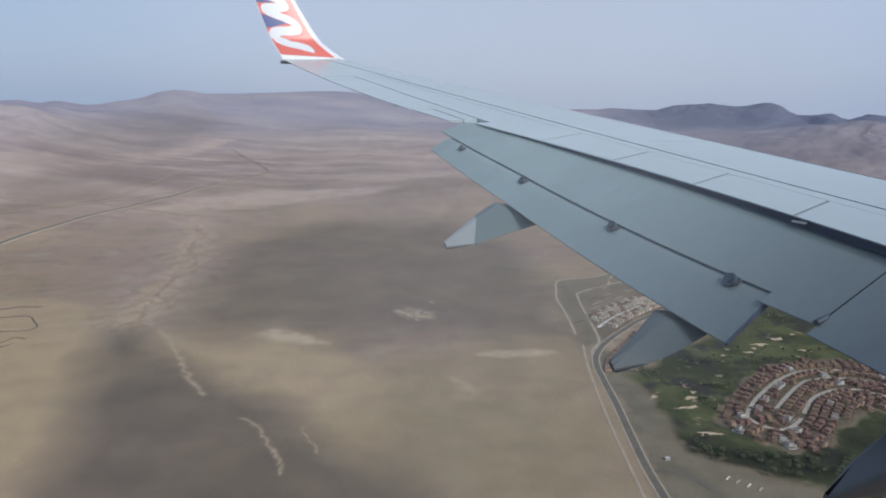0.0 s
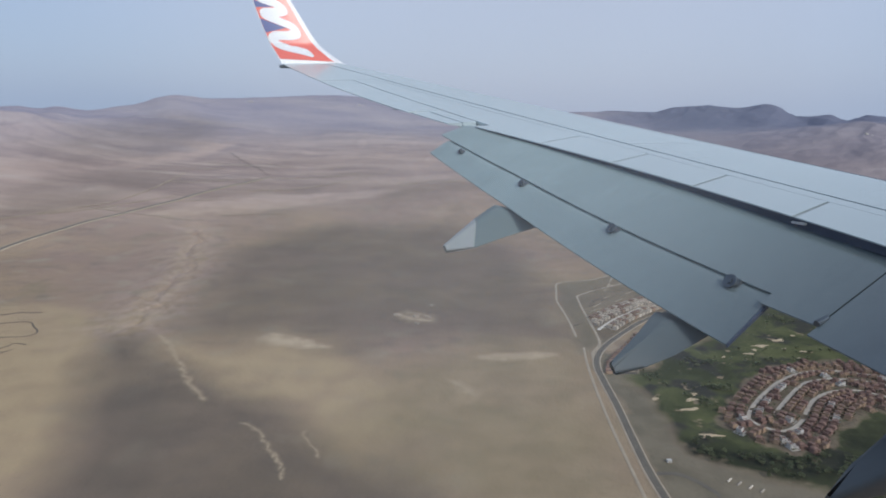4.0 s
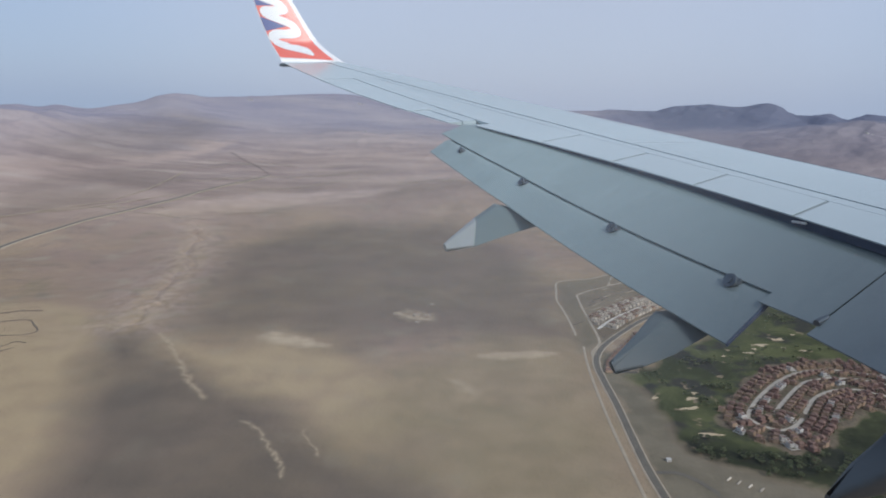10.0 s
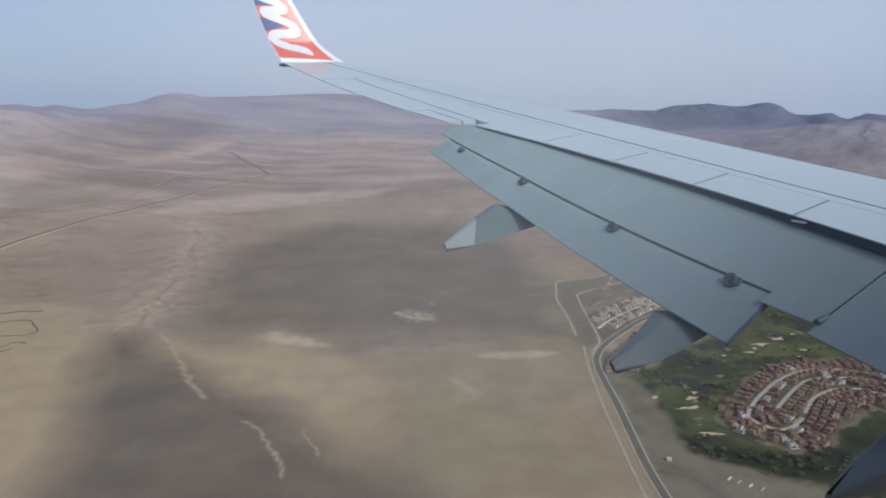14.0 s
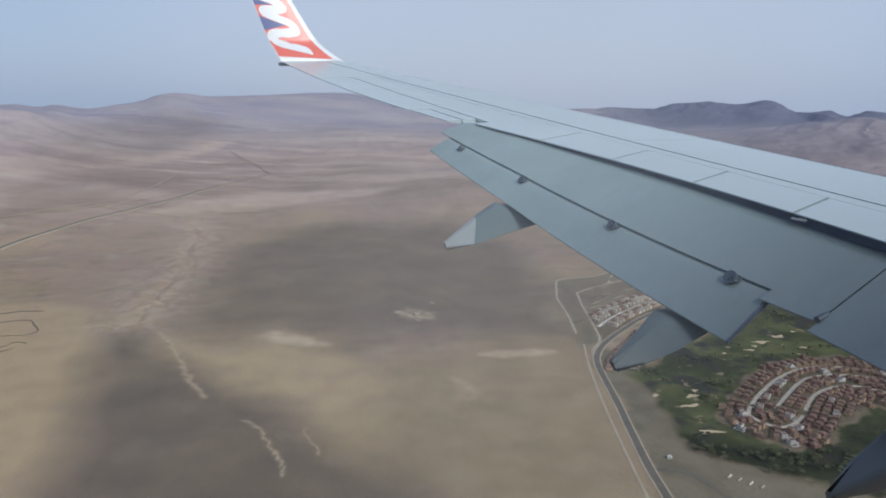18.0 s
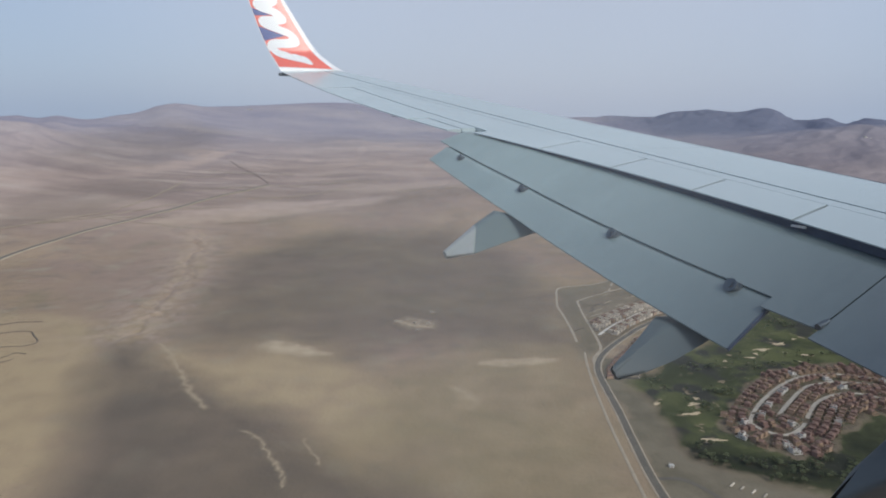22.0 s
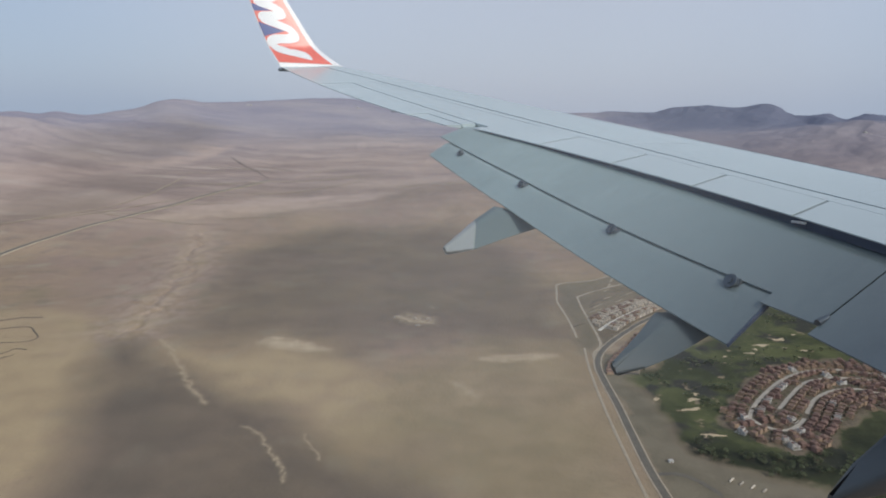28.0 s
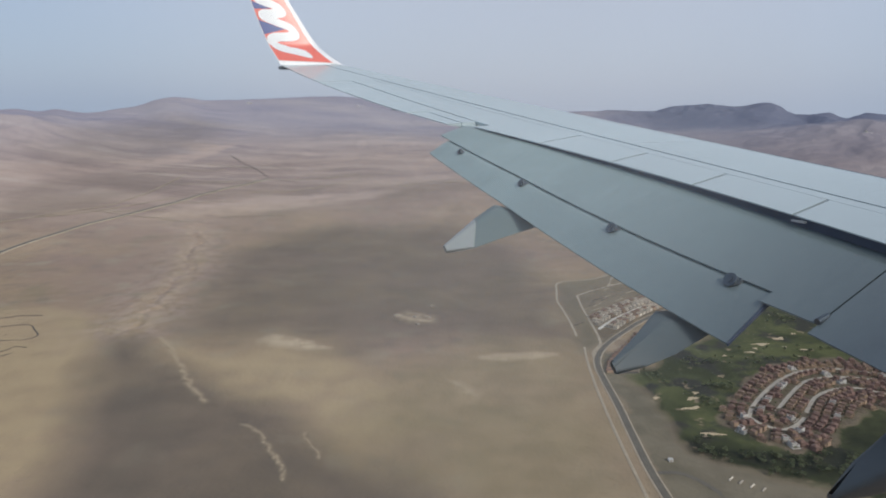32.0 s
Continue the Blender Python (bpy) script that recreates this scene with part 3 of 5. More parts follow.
def height(x, y):
    """Ground height over the plain, in plan units."""
    x, y = np.asarray(x, float), np.asarray(y, float)
    d = np.hypot(x, y)
    az = np.arctan2(x, y)
    base = 205 * np.clip((d - 1500) / 1500, 0, None) ** 1.25
    roll = (fbm(x / 420, y / 420, 5, 3) - 0.5) * 34 * sstep(900, 2300, d)
    fine = (fbm(x / 60, y / 60, 4, 11) - 0.5) * (2.2 + 4 * sstep(1000, 2400, d)) * (1 - 0.9 * bed(x, y))
    # hills on the far side, with eroded flanks
    z = base + roll + fine
    for cx, cy, rx, ry, hh in ((-1640, 2330, 330, 330, 84), (-1330, 2780, 420, 260, 50), (295, 1936, 500, 300, 34), (-202, 2588, 700, 260, 30), (-2940, 1234, 600, 600, 200), (1940, 2290, 900, 500, 90)):
        e = np.exp(-((x - cx) / rx) ** 2 - ((y - cy) / ry) ** 2)
        z = z + hh * e * (0.35 + 0.8 * fbm(x / 260 + 3, y / 260, 5, 29) + 0.4 * (1 - np.abs(2 * fbm(x / 130, y / 130, 4, 31) - 1)))
    far = sstep(2750, 3420, d)
    top = ridge(np.clip(az, -0.75, 0.75))
    front = sstep(0.85, 0.72, np.abs(az))
    top = top * front + (1 - front) * (210 + 140 * fbm(az * 6 + 20, az * 0 + 1.0, 4, 5)) + (fbm(x / 120, y / 120, 4, 7) - 0.5) * 9
    spur = 1 - np.abs(2 * fbm(x / 330, y / 330, 5, 83) - 1)
    land = z * (1 - far) + far * (top - 95 * (1 - far) - 26 * (1 - far) * spur)
    land = land + far * front * (1 - np.abs(2 * fbm(x / 190, y / 190, 5, 9, 0.55) - 1) - 0.6) * (12 + 40 * sstep(0.15, 0.35, az))
    land = land - 30 * sstep(3430, 3580, d)
    g = seg_dist(x + 26 * (fbm(x / 40, y / 40, 4, 41) - 0.5) * 2, y, GULLY)
    land = land - 2.6 * np.exp(-(g / 6) ** 2) + 4.5 * (fbm(x / 13, y / 13, 4, 53) - 0.5) * np.exp(-(g / 38) ** 2)
    w = seg_dist(x + 30 * (fbm(x / 90, y / 90, 3, 43) - 0.5) * 2, y, WADI)
    land = land - 9.0 * np.exp(-(w / 26) ** 2)
    sea = region(x + 14 * (fbm(x / 50, y / 50, 4, 47) - 0.5) * 2, y, SEA, 14)
    return land * (1 - sea) + (-14 - 0.0 * d) * sea


def ground_z(x, y):
    return float(height(np.array([x]), np.array([y]))[0]) * SC


def lay(pts, wander=0.0):
    """Smooth line through plan points, in plan units."""
    out, n = [], len(pts)
    for i in range(n - 1):
        p0, p1, p2, p3 = pts[max(0, i - 1)], pts[i], pts[i + 1], pts[min(n - 1, i + 2)]
        ln = math.hypot(p2[0] - p1[0], p2[1] - p1[1])
        m = max(3, int(ln / 9))
        for k in range(m):
            t = k / m
            out.append(tuple(0.5 * (2 * b + (c - a) * t + (2 * a - 5 * b + 4 * c - d) * t * t + (3 * b - a - 3 * c + d) * t ** 3) for a, b, c, d in zip(p0, p1, p2, p3)))
    out.append(pts[-1])
    if wander:
        out = [(x + wander * (noise.noise(Vector((x / 13, y / 13, 2))) ), y + wander * noise.noise(Vector((x / 13, y / 13, 7)))) for x, y in out]
    return out


# masks of soils, each with its own outline
DARK_NEAR = [(-438, 826), (-393, 811), (-315, 726), (-237, 670), (-200, 648), (-147, 597), (-105, 547), (-50, 504), (-11, 470), (2, 408), (-288, 408), (-312, 461), (-338, 532), (-378, 621), (-396, 677)]
DARK_MID = [(-338, 822), (-298, 811), (-243, 826), (-217, 844), (-117, 781), (-63, 822), (12, 822), (86, 822), (157, 801), (191, 822), (178, 917), (193, 1106), (142, 1386), (23, 1614), (-115, 1561),
            (-259, 1608), (-373, 1498), (-432, 1386), (-404, 1186), (-379, 973)]
LAVA_FAR = [(-1206, 1780), (-1123, 1905), (-1025, 2042), (-894, 2154), (-768, 1960), (-790, 1889), (-844, 1723), (-924, 1597), (-1039, 1519)]
LAVA_HILL = [(-1254, 2671), (-1060, 2821), (-889, 2728), (-861, 2501), (-1009, 2206), (-1180, 2072), (-1348, 2178), (-1333, 2474)]
DULL = [(-60, 640), (20, 560), (110, 600), (150, 540), (172, 461), (60, 400), (-10, 420), (-40, 480), (-90, 540)]
DARK = [DARK_NEAR, DARK_MID, LAVA_FAR, LAVA_HILL, DULL]
PALE = [[(-345, 801), (-282, 709), (-217, 663), (-148, 603), (-94, 542), (-42, 532), (-13, 562), (-51, 663), (-98, 743), (-156, 801), (-214, 832), (-250, 801), (-278, 752)],
        [(-125, 743), (-16, 743), (174, 743), (166, 648), (175, 461), (46, 408), (-2, 470), (-71, 522)],
        [(-585, 822), (-473, 822), (-432, 801), (-396, 677), (-362, 573), (-316, 461), (-312, 408), (-424, 448), (-669, 743)],
        [(-743, 1596), (-677, 1714), (-577, 1830), (-430, 1880), (-240, 1928), (-137, 1889), (-288, 1801), (-461, 1744), (-547, 1635), (-667, 1577)],
        [(-1116, 2157), (-986, 2154), (-860, 2263), (-755, 2429), (-964, 2436), (-883, 2327)],
        [(-720, 950), (-600, 960), (-500, 900), (-480, 830), (-560, 760), (-680, 760), (-780, 840)]]
PALE_MUCH = (1.0, 0.15, 0.95, 1.0, 0.9, 0.8)
GOLF = [(207, 701), (214, 648), (222, 585), (217, 542), (242, 504), (276, 487), (337, 451), (470, 430), (640, 520), (667, 733), (660, 835), (646, 881), (655, 941), (646, 1025), (640, 1110),
        (550, 1045), (502, 1020), (453, 986), (404, 926), (395, 868), (332, 808), (280, 801), (271, 773), (224, 710)]
TOWN = [(280, 612), (309, 641), (339, 683), (368, 711), (398, 733), (441, 747), (484, 748), (515, 733), (541, 712), (556, 684), (565, 655), (530, 618), (481, 599), (446, 619), (426, 617), (379, 578),
        (357, 549), (334, 534), (309, 535), (285, 560), (277, 585)]
PIT = [(282, 871), (313, 904), (346, 909), (386, 914), (396, 886), (381, 854), (352, 828), (321, 812), (297, 810), (278, 817)]
NORTH = [(205, 800), (214, 913), (254, 963), (301, 1005), (351, 1050), (412, 1098), (492, 1151), (571, 1190), (565, 1094), (483, 1051), (433, 1020), (392, 989), (353, 956), (315, 925), (278, 888), (230, 827)]
ROUGH = [(217, 542), (236, 512), (276, 487), (337, 451), (470, 430), (640, 520), (640, 660), (575, 640), (530, 618), (481, 599), (446, 619), (426, 617), (379, 578), (357, 549), (334, 534), (309, 530), (280, 538), (255, 536), (236, 556)]
LOTS = [(178, 829), (180, 991), (196, 1092), (213, 1109), (296, 1150), (352, 1199), (530, 1239), (571, 1190), (492, 1151), (412, 1098), (351, 1050), (301, 1005), (254, 963), (214, 913), (205, 800), (185, 770)]
OLIVE = [(-60, 720), (60, 800), (175, 800), (181, 690), (175, 504), (178, 340), (20, 340), (-20, 470), (-70, 560)]
DRIFTS = [(1.0, [(-238, 814), (-226, 835), (-205, 826), (-176, 810), (-147, 785), (-169, 777), (-199, 785), (-219, 793)]), (0.9, [(45, 754), (67, 768), (91, 762), (117, 771), (140, 766), (121, 754), (86, 749), (66, 747)]), (0.55, [(4, 686), (20, 684), (36, 642), (27, 633), (13, 649)]), (0.5, [(-69, 917), (-50, 937), (-16, 917), (-19, 886), (-47, 884)])]
WASHES = [([(-372, 822), (-348, 790), (-312, 734), (-280, 677), (-246, 632)], 3.2), ([(-192, 582), (-175, 568), (-158, 542), (-144, 517), (-135, 499), (-134, 487)], 2.0), ([(-129, 562), (-117, 542), (-108, 520)], 1.3),
          ([(-235, 811), (-210, 813), (-177, 796), (-149, 784)], 8.0), ([(49, 758), (81, 761), (109, 767), (137, 765)], 6.0), ([(-66, 922), (-44, 901), (-19, 891)], 4.0), ([(-484, 844), (-467, 855), (-435, 844)], 3.0)]
VERGE = [(178, 379), (176, 463), (175, 504), (178, 600), (181, 719), (205, 790), (222, 708), (205, 700), (214, 648), (222, 585), (217, 542), (242, 504), (276, 487), (337, 451), (420, 420), (300, 370)]


def land_sheet():
    fine = np.radians(np.arange(-43, 43.01, 0.13))
    rest = np.radians(np.arange(45, 316, 2.0))
    az = np.concatenate([fine, rest, [fine[0] + 2 * math.pi]])
    r = np.concatenate([[0.0, 60, 120, 180, 240, 290], 320 * (EDGE / 320) ** (np.linspace(0, 1, 640))])
    A, R = np.meshgrid(az, r)
    X, Y = R * np.sin(A), R * np.cos(A)
    X[0], Y[0] = 0, 0
    Z = height(X, Y)
    n, m = X.shape
    co = np.stack([X, Y, Z], -1).reshape(-1, 3) * SC
    i = np.arange(n * m).reshape(n, m)
    f = np.stack([i[:-1, :-1], i[1:, :-1], i[1:, 1:], i[:-1, 1:]], -1).reshape(-1, 4)
    me = bpy.data.meshes.new("ground")
    me.vertices.add(len(co))
    me.vertices.foreach_set("co", co.ravel())
    me.loops.add(f.size)
    me.loops.foreach_set("vertex_index", f.ravel().astype(np.int32))
    me.polygons.add(len(f))
    me.polygons.foreach_set("loop_start", np.arange(0, f.size, 4, dtype=np.int32))
    me.polygons.foreach_set("use_smooth", np.ones(len(f), bool))
    me.update(calc_edges=True)
    x, y = X.ravel(), Y.ravel()
    wx = x + 42 * (fbm(x / 110, y / 110, 5, 61) - 0.5) * 2
    wy = y + 42 * (fbm(x / 110 + 7, y / 110, 5, 67) - 0.5) * 2
    nx, ny = x + 14 * (fbm(x / 28, y / 28, 4, 71) - 0.5) * 2, y + 14 * (fbm(x / 28 + 4, y / 28, 4, 73) - 0.5) * 2
    d = np.hypot(x, y)
    dark = np.zeros(len(x))
    for p, soft, much, torn in zip(DARK, (33, 50, 40, 90, 50), (1.0, 0.75, 0.35, 0.4, 0.34), (0.5, 0.6, 1.0, 1.0, 1.0)):
        dark = np.maximum(dark, much * region(x + (wx - x) * torn, y + (wy - y) * torn, p, soft))
    dark = np.maximum(dark, 0.75 * np.exp(-(seg_dist(nx, ny, WADI) / 22) ** 2))
    pale = np.zeros(len(x))
    for p, much in zip(PALE, PALE_MUCH):
        pale = np.maximum(pale, much * region(wx, wy, p, 22))
    sand = np.zeros(len(x))
    for p, w in WASHES:
        sand = np.maximum(sand, np.exp(-(seg_dist(x + 5 * (fbm(x / 9, y / 9, 3, 95) - 0.5) * 2, y + 5 * (fbm(x / 9 + 3, y / 9, 3, 97) - 0.5) * 2, p) / w) ** 2))
    drift = np.zeros(len(x))
    for much, p in DRIFTS:
        drift = np.maximum(drift, much * region(nx, y + (ny - y) * 0.6, p, 7))
    pale = np.maximum(pale, 0.4 * np.exp(-((seg_dist(nx, ny, GULLY) - 16) / 14) ** 2))
    green = region(nx, ny, GOLF, 11) * (1 - region(nx, ny, TOWN, 4)) * (1 - region(nx, ny, PIT, 4))
    pit = region(nx, ny, PIT, 3)
    town = np.maximum(np.maximum(region(nx, ny, TOWN, 4), 0.8 * region(nx, ny, NORTH, 5)), 0.0)
    verge = np.maximum(region(nx, ny, VERGE, 8), 0.75 * region(nx, ny, LOTS, 8))
    rough = region(nx, ny, ROUGH, 9)
    olive = region(wx, wy, OLIVE, 45)
    # far: how much distance haze goes into the soil colour
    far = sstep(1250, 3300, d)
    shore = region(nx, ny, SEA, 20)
    for name, val in (("dark", dark), ("pale", pale), ("green", green), ("pit", pit), ("town", town), ("far", far), ("verge", verge), ("rough", rough), ("olive", olive), ("drift", drift), ("shore", shore), ("sand", sand), ("eroded", np.exp(-(seg_dist(nx, ny, GULLY) / 62) ** 2)), ("hill_haze", sstep(500, 1100, x) * np.maximum(sstep(2550, 3050, d), 0.45 * sstep(1500, 2300, d)))):
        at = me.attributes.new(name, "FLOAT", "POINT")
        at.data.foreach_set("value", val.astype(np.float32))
    return me


def soil_material():
    m = bpy.data.materials.new("desert_soil")
    m.use_nodes = True
    n, l = m.node_tree.nodes, m.node_tree.links
    b = n["Principled BSDF"]
    b.inputs["Roughness"].default_value = 1.0
    b.inputs["Specular IOR Level"].default_value = 0.1
    geo = n.new("ShaderNodeNewGeometry")

    def noi(scale, detail=6.0, stretch=(1, 1, 1), rough=0.55, turn=0.0, warp=0.0):
        mp, t = n.new("ShaderNodeMapping"), n.new("ShaderNodeTexNoise")
        mp.inputs["Scale"].default_value = stretch
        mp.inputs["Rotation"].default_value = (0, 0, radians(turn))
        t.inputs["Distortion"].default_value = warp
        t.inputs["Scale"].default_value, t.inputs["Detail"].default_value, t.inputs["Roughness"].default_value = scale, detail, rough
        l.new(geo.outputs["Position"], mp.inputs["Vector"])
        l.new(mp.outputs[0], t.inputs["Vector"])
        return t.outputs["Fac"]

    def mapr(v, a, b_, c=0.0, d=1.0):
        r = n.new("ShaderNodeMapRange")
        r.inputs["From Min"].default_value, r.inputs["From Max"].default_value = a, b_
        r.inputs["To Min"].default_value, r.inputs["To Max"].default_value = c, d
        l.new(v, r.inputs["Value"])
        return r.outputs[0]

    def mix(a, b_, fac):
        x = n.new("ShaderNodeMix")
        x.data_type = "RGBA"
        for sock, v in ((x.inputs[6], a), (x.inputs[7], b_)):
            if isinstance(v, tuple):
                sock.default_value = (*v, 1)
            else:
                l.new(v, sock)
        if isinstance(fac, float):
            x.inputs["Factor"].default_value = fac
        else:
            l.new(fac, x.inputs["Factor"])
        return x.outputs[2]

    def mul(a, b_):
        x = n.new("ShaderNodeMath")
        x.operation, x.use_clamp = "MULTIPLY", True
        for sock, v in ((x.inputs[0], a), (x.inputs[1], b_)):
            if isinstance(v, float):
                sock.default_value = v
            else:
                l.new(v, sock)
        return x.outputs[0]

    def attr(name):
        a = n.new("ShaderNodeAttribute")
        a.attribute_name = name
        return a.outputs["Fac"]

    broad, mid, small = noi(0.0035), noi(0.02, 8.0), noi(0.16, 6.0)
    col = mix((0.280, 0.206, 0.132), (0.345, 0.252, 0.158), mapr(broad, 0.38, 0.62))
    col = mix(col, (0.298, 0.212, 0.166), mapr(noi(0.0016), 0.42, 0.60, 0, 0.85))
    col = mix(col, (0.165, 0.14, 0.118), mapr(mid, 0.52, 0.72, 0, 0.5))
    col = mix(col, (0.345, 0.295, 0.21), mapr(noi(0.012, 9.0), 0.55, 0.70, 0, 0.6))
    col = mix(col, (0.12, 0.105, 0.092), mapr(small, 0.60, 0.75, 0, 0.25))
    # wind-laid drift streaks and thin dark gravel bands
    streaky = mul(mapr(noi(0.011, 9.0, (0.5, 1.1, 1), 0.66, -38, 1.2), 0.53, 0.66), mapr(broad, 0.35, 0.6))
    col = mix(col, (0.385, 0.305, 0.21), mul(streaky, 0.3))
    col = mix(col, (0.135, 0.115, 0.10), mul(mapr(noi(0.016, 9.0, (0.5, 1.1, 1), 0.66, 24, 1.4), 0.55, 0.68), 0.22))
    # eroded ground beside the gully
    col = mix(col, (0.395, 0.30, 0.235), mul(attr("eroded"), mapr(noi(0.03, 9.0, (1, 1, 1), 0.7, 0, 0.8), 0.44, 0.56, 0.0, 0.9)))
    col = mix(col, (0.14, 0.11, 0.10), mul(attr("eroded"), mapr(noi(0.045, 9.0, (1, 1, 1), 0.7, 40, 0.8), 0.54, 0.66, 0.0, 0.6)))
    col = mix(col, (0.41, 0.315, 0.205), mapr(noi(0.055, 9.0, (1, 1, 1), 0.72, 15, 0.5), 0.60, 0.70, 0, 0.45))
    col = mix(col, (0.16, 0.15, 0.092), mapr(noi(0.007, 6.0, (1, 1, 1), 0.6, 60, 0.4), 0.56, 0.70, 0, 0.35))
    # far land: bands of buff drift, violet distance haze painted into the colour
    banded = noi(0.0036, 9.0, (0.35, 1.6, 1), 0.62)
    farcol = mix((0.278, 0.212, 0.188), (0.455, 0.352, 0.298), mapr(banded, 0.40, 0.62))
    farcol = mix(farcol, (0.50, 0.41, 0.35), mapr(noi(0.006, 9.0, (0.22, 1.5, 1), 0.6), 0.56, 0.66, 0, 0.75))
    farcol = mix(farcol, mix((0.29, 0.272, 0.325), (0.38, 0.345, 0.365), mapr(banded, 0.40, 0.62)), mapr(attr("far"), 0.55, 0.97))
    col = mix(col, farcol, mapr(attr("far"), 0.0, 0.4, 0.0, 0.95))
    col = mix(col, mix((0.418, 0.315, 0.188), (0.47, 0.362, 0.302), mapr(attr("far"), 0.0, 0.25)), mul(attr("pale"), mapr(mid, 0.3, 0.6, 0.30, 0.9)))
    col = mix(col, (0.138, 0.110, 0.084), mul(attr("dark"), mapr(noi(0.009, 8.0), 0.35, 0.65, 1.0, 0.70)))
    col = mix(col, mix((0.255, 0.198, 0.108), (0.33, 0.258, 0.148), mapr(noi(0.015, 8.0), 0.40, 0.62)), mul(attr("olive"), 0.6))
    grass = mix((0.046, 0.052, 0.026), (0.098, 0.104, 0.046), mapr(noi(0.012, 6.0), 0.42, 0.6))
    grass = mix(grass, (0.045, 0.045, 0.036), mapr(noi(0.014, 5.0), 0.50, 0.58))
    grass = mix(grass, (0.26, 0.20, 0.13), mapr(noi(0.035, 4.0), 0.63, 0.68, 0, 0.9))
    # hills to the right: darker, with blue haze painted in
    col = mix(col, (0.150, 0.160, 0.215), mul(attr("hill_haze"), 1.0))
    col = mix(col, (0.415, 0.325, 0.215), mul(attr("sand"), mapr(small, 0.30, 0.58, 0.25, 0.85)))
    col = mix(col, (0.49, 0.385, 0.26), mul(attr("drift"), mapr(noi(0.06, 8.0, (1, 1, 1), 0.7), 0.40, 0.56, 0.25, 1.0)))
    grass = mix(grass, (0.024, 0.027, 0.017), mul(attr("rough"), mapr(mid, 0.35, 0.62, 0.95, 0.5)))
    col = mix(col, grass, attr("green"))
    col = mix(col, (0.34, 0.27, 0.20), attr("pit"))
    col = mix(col, mix((0.118, 0.108, 0.076), (0.172, 0.150, 0.106), mapr(mid, 0.4, 0.6)), mul(attr("verge"), 0.85))
    col = mix(col, mix((0.082, 0.07, 0.05), (0.135, 0.108, 0.08), mapr(small, 0.4, 0.62)), mul(attr("town"), 0.9))
    col = mix(col, (0.05, 0.05, 0.05), mul(attr("shore"), 0.9))
    l.new(col, b.inputs["Base Color"])
    bp = n.new("ShaderNodeBump")
    bp.inputs["Strength"].default_value, bp.inputs["Distance"].default_value = 0.4, 6.0
    add = n.new("ShaderNodeMath")
    l.new(mid, add.inputs[0])
    l.new(mul(small, 0.35), add.inputs[1])
    l.new(add.outputs[0], bp.inputs["Height"])
    l.new(bp.outputs[0], b.inputs["Normal"])
    return m


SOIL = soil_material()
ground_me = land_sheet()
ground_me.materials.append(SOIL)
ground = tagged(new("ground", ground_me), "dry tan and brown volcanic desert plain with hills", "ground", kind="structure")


def strip(name, line, half, lift, mat, skirt=2.5, parent=None, camber=0.0):
    """A raised ribbon along plan points, widths in metres."""
    bm = bmesh.new()
    prev = None
    xs, ys = np.array([p[0] for p in line]), np.array([p[1] for p in line])
    zs = height(xs, ys) * SC
    k = 5
    zs = np.array([zs[max(0, i - k):i + k + 1].mean() for i in range(len(zs))])
    for i, (x, y) in enumerate(line):
        a, b = line[max(0, i - 1)], line[min(len(line) - 1, i + 1)]
        dx, dy = b[0] - a[0], b[1] - a[1]
        ln = math.hypot(dx, dy) or 1
        nx, ny = -dy / ln, dx / ln
        z = zs[i] + lift + 0.0016 * max(0.0, math.hypot(x, y) - 1000)
        ring = []
        for s, dz in ((-half - skirt, -skirt), (-half, 0), (0, camber), (half, 0), (half + skirt, -skirt)):
            ring.append(bm.verts.new((x * SC + nx * s, y * SC + ny * s, z + dz)))
        if prev:
            for j in range(4):
                bm.faces.new((prev[j], ring[j], ring[j + 1], prev[j + 1]))
        prev = ring
    bmesh.ops.recalc_face_normals(bm, faces=bm.faces)
    ob = part(name, bm, mat, parent)
    return ob


ASPHALT = material("old_asphalt", (0.108, 0.097, 0.083), 0.9, 0, 0.2, 0.05)
GRAVEL = material("gravel_shoulder", (0.27, 0.225, 0.165), 0.95, 0, 0.2, 0.06)
TRACK = material("dirt_track", (0.34, 0.28, 0.2), 0.95, 0, 0.2, 0.05)
CONCRETE = material("street_concrete", (0.38, 0.335, 0.27), 0.9, 0, 0.12, 0.1)
BERM = material("berm_soil", (0.12, 0.095, 0.075), 0.95, 0, 0.3, 0.1)
road_line = lay(ROAD)
tagged(strip("road_shoulder", road_line, 9.0, 0.5, TRACK), "pale gravel shoulders beside the highway", "road shoulder", kind="structure")
tagged(strip("road", road_line, 5.2, 0.75, ASPHALT, 0.3, camber=0.08), "dark asphalt two-lane highway across the desert", "road", kind="structure")

def at(x, y, dz=0.0):
    """World place of a plan point, on the ground."""
    return Vector((x * SC, y * SC, ground_z(x, y) + dz))


# ---- tracks, washes, town roads ----
for line in ([(-1139, 373), (-1084, 509), (-1019, 688)], [(-1418, 559), (-1341, 535), (-1280, 501), (-1227, 509)], [(-974, 1553), (-851, 1648), (-742, 1804)], [(-884, 795), (-1017, 752), (-1072, 681)],
             [(-547, 2055), (-438, 2083), (-265, 2136)], [(-564, 1895), (-475, 1933), (-384, 1983), (-256, 2064)], [(-1027, 1499), (-958, 1583), (-904, 1638), (-859, 1692), (-830, 1829), (-817, 2094)]):
    tagged(strip("dirt_track", lay(line, 5.0), 1.5, 0.6, TRACK, 1.2), "pale unpaved track over stony ground", "dirt track", kind="structure")
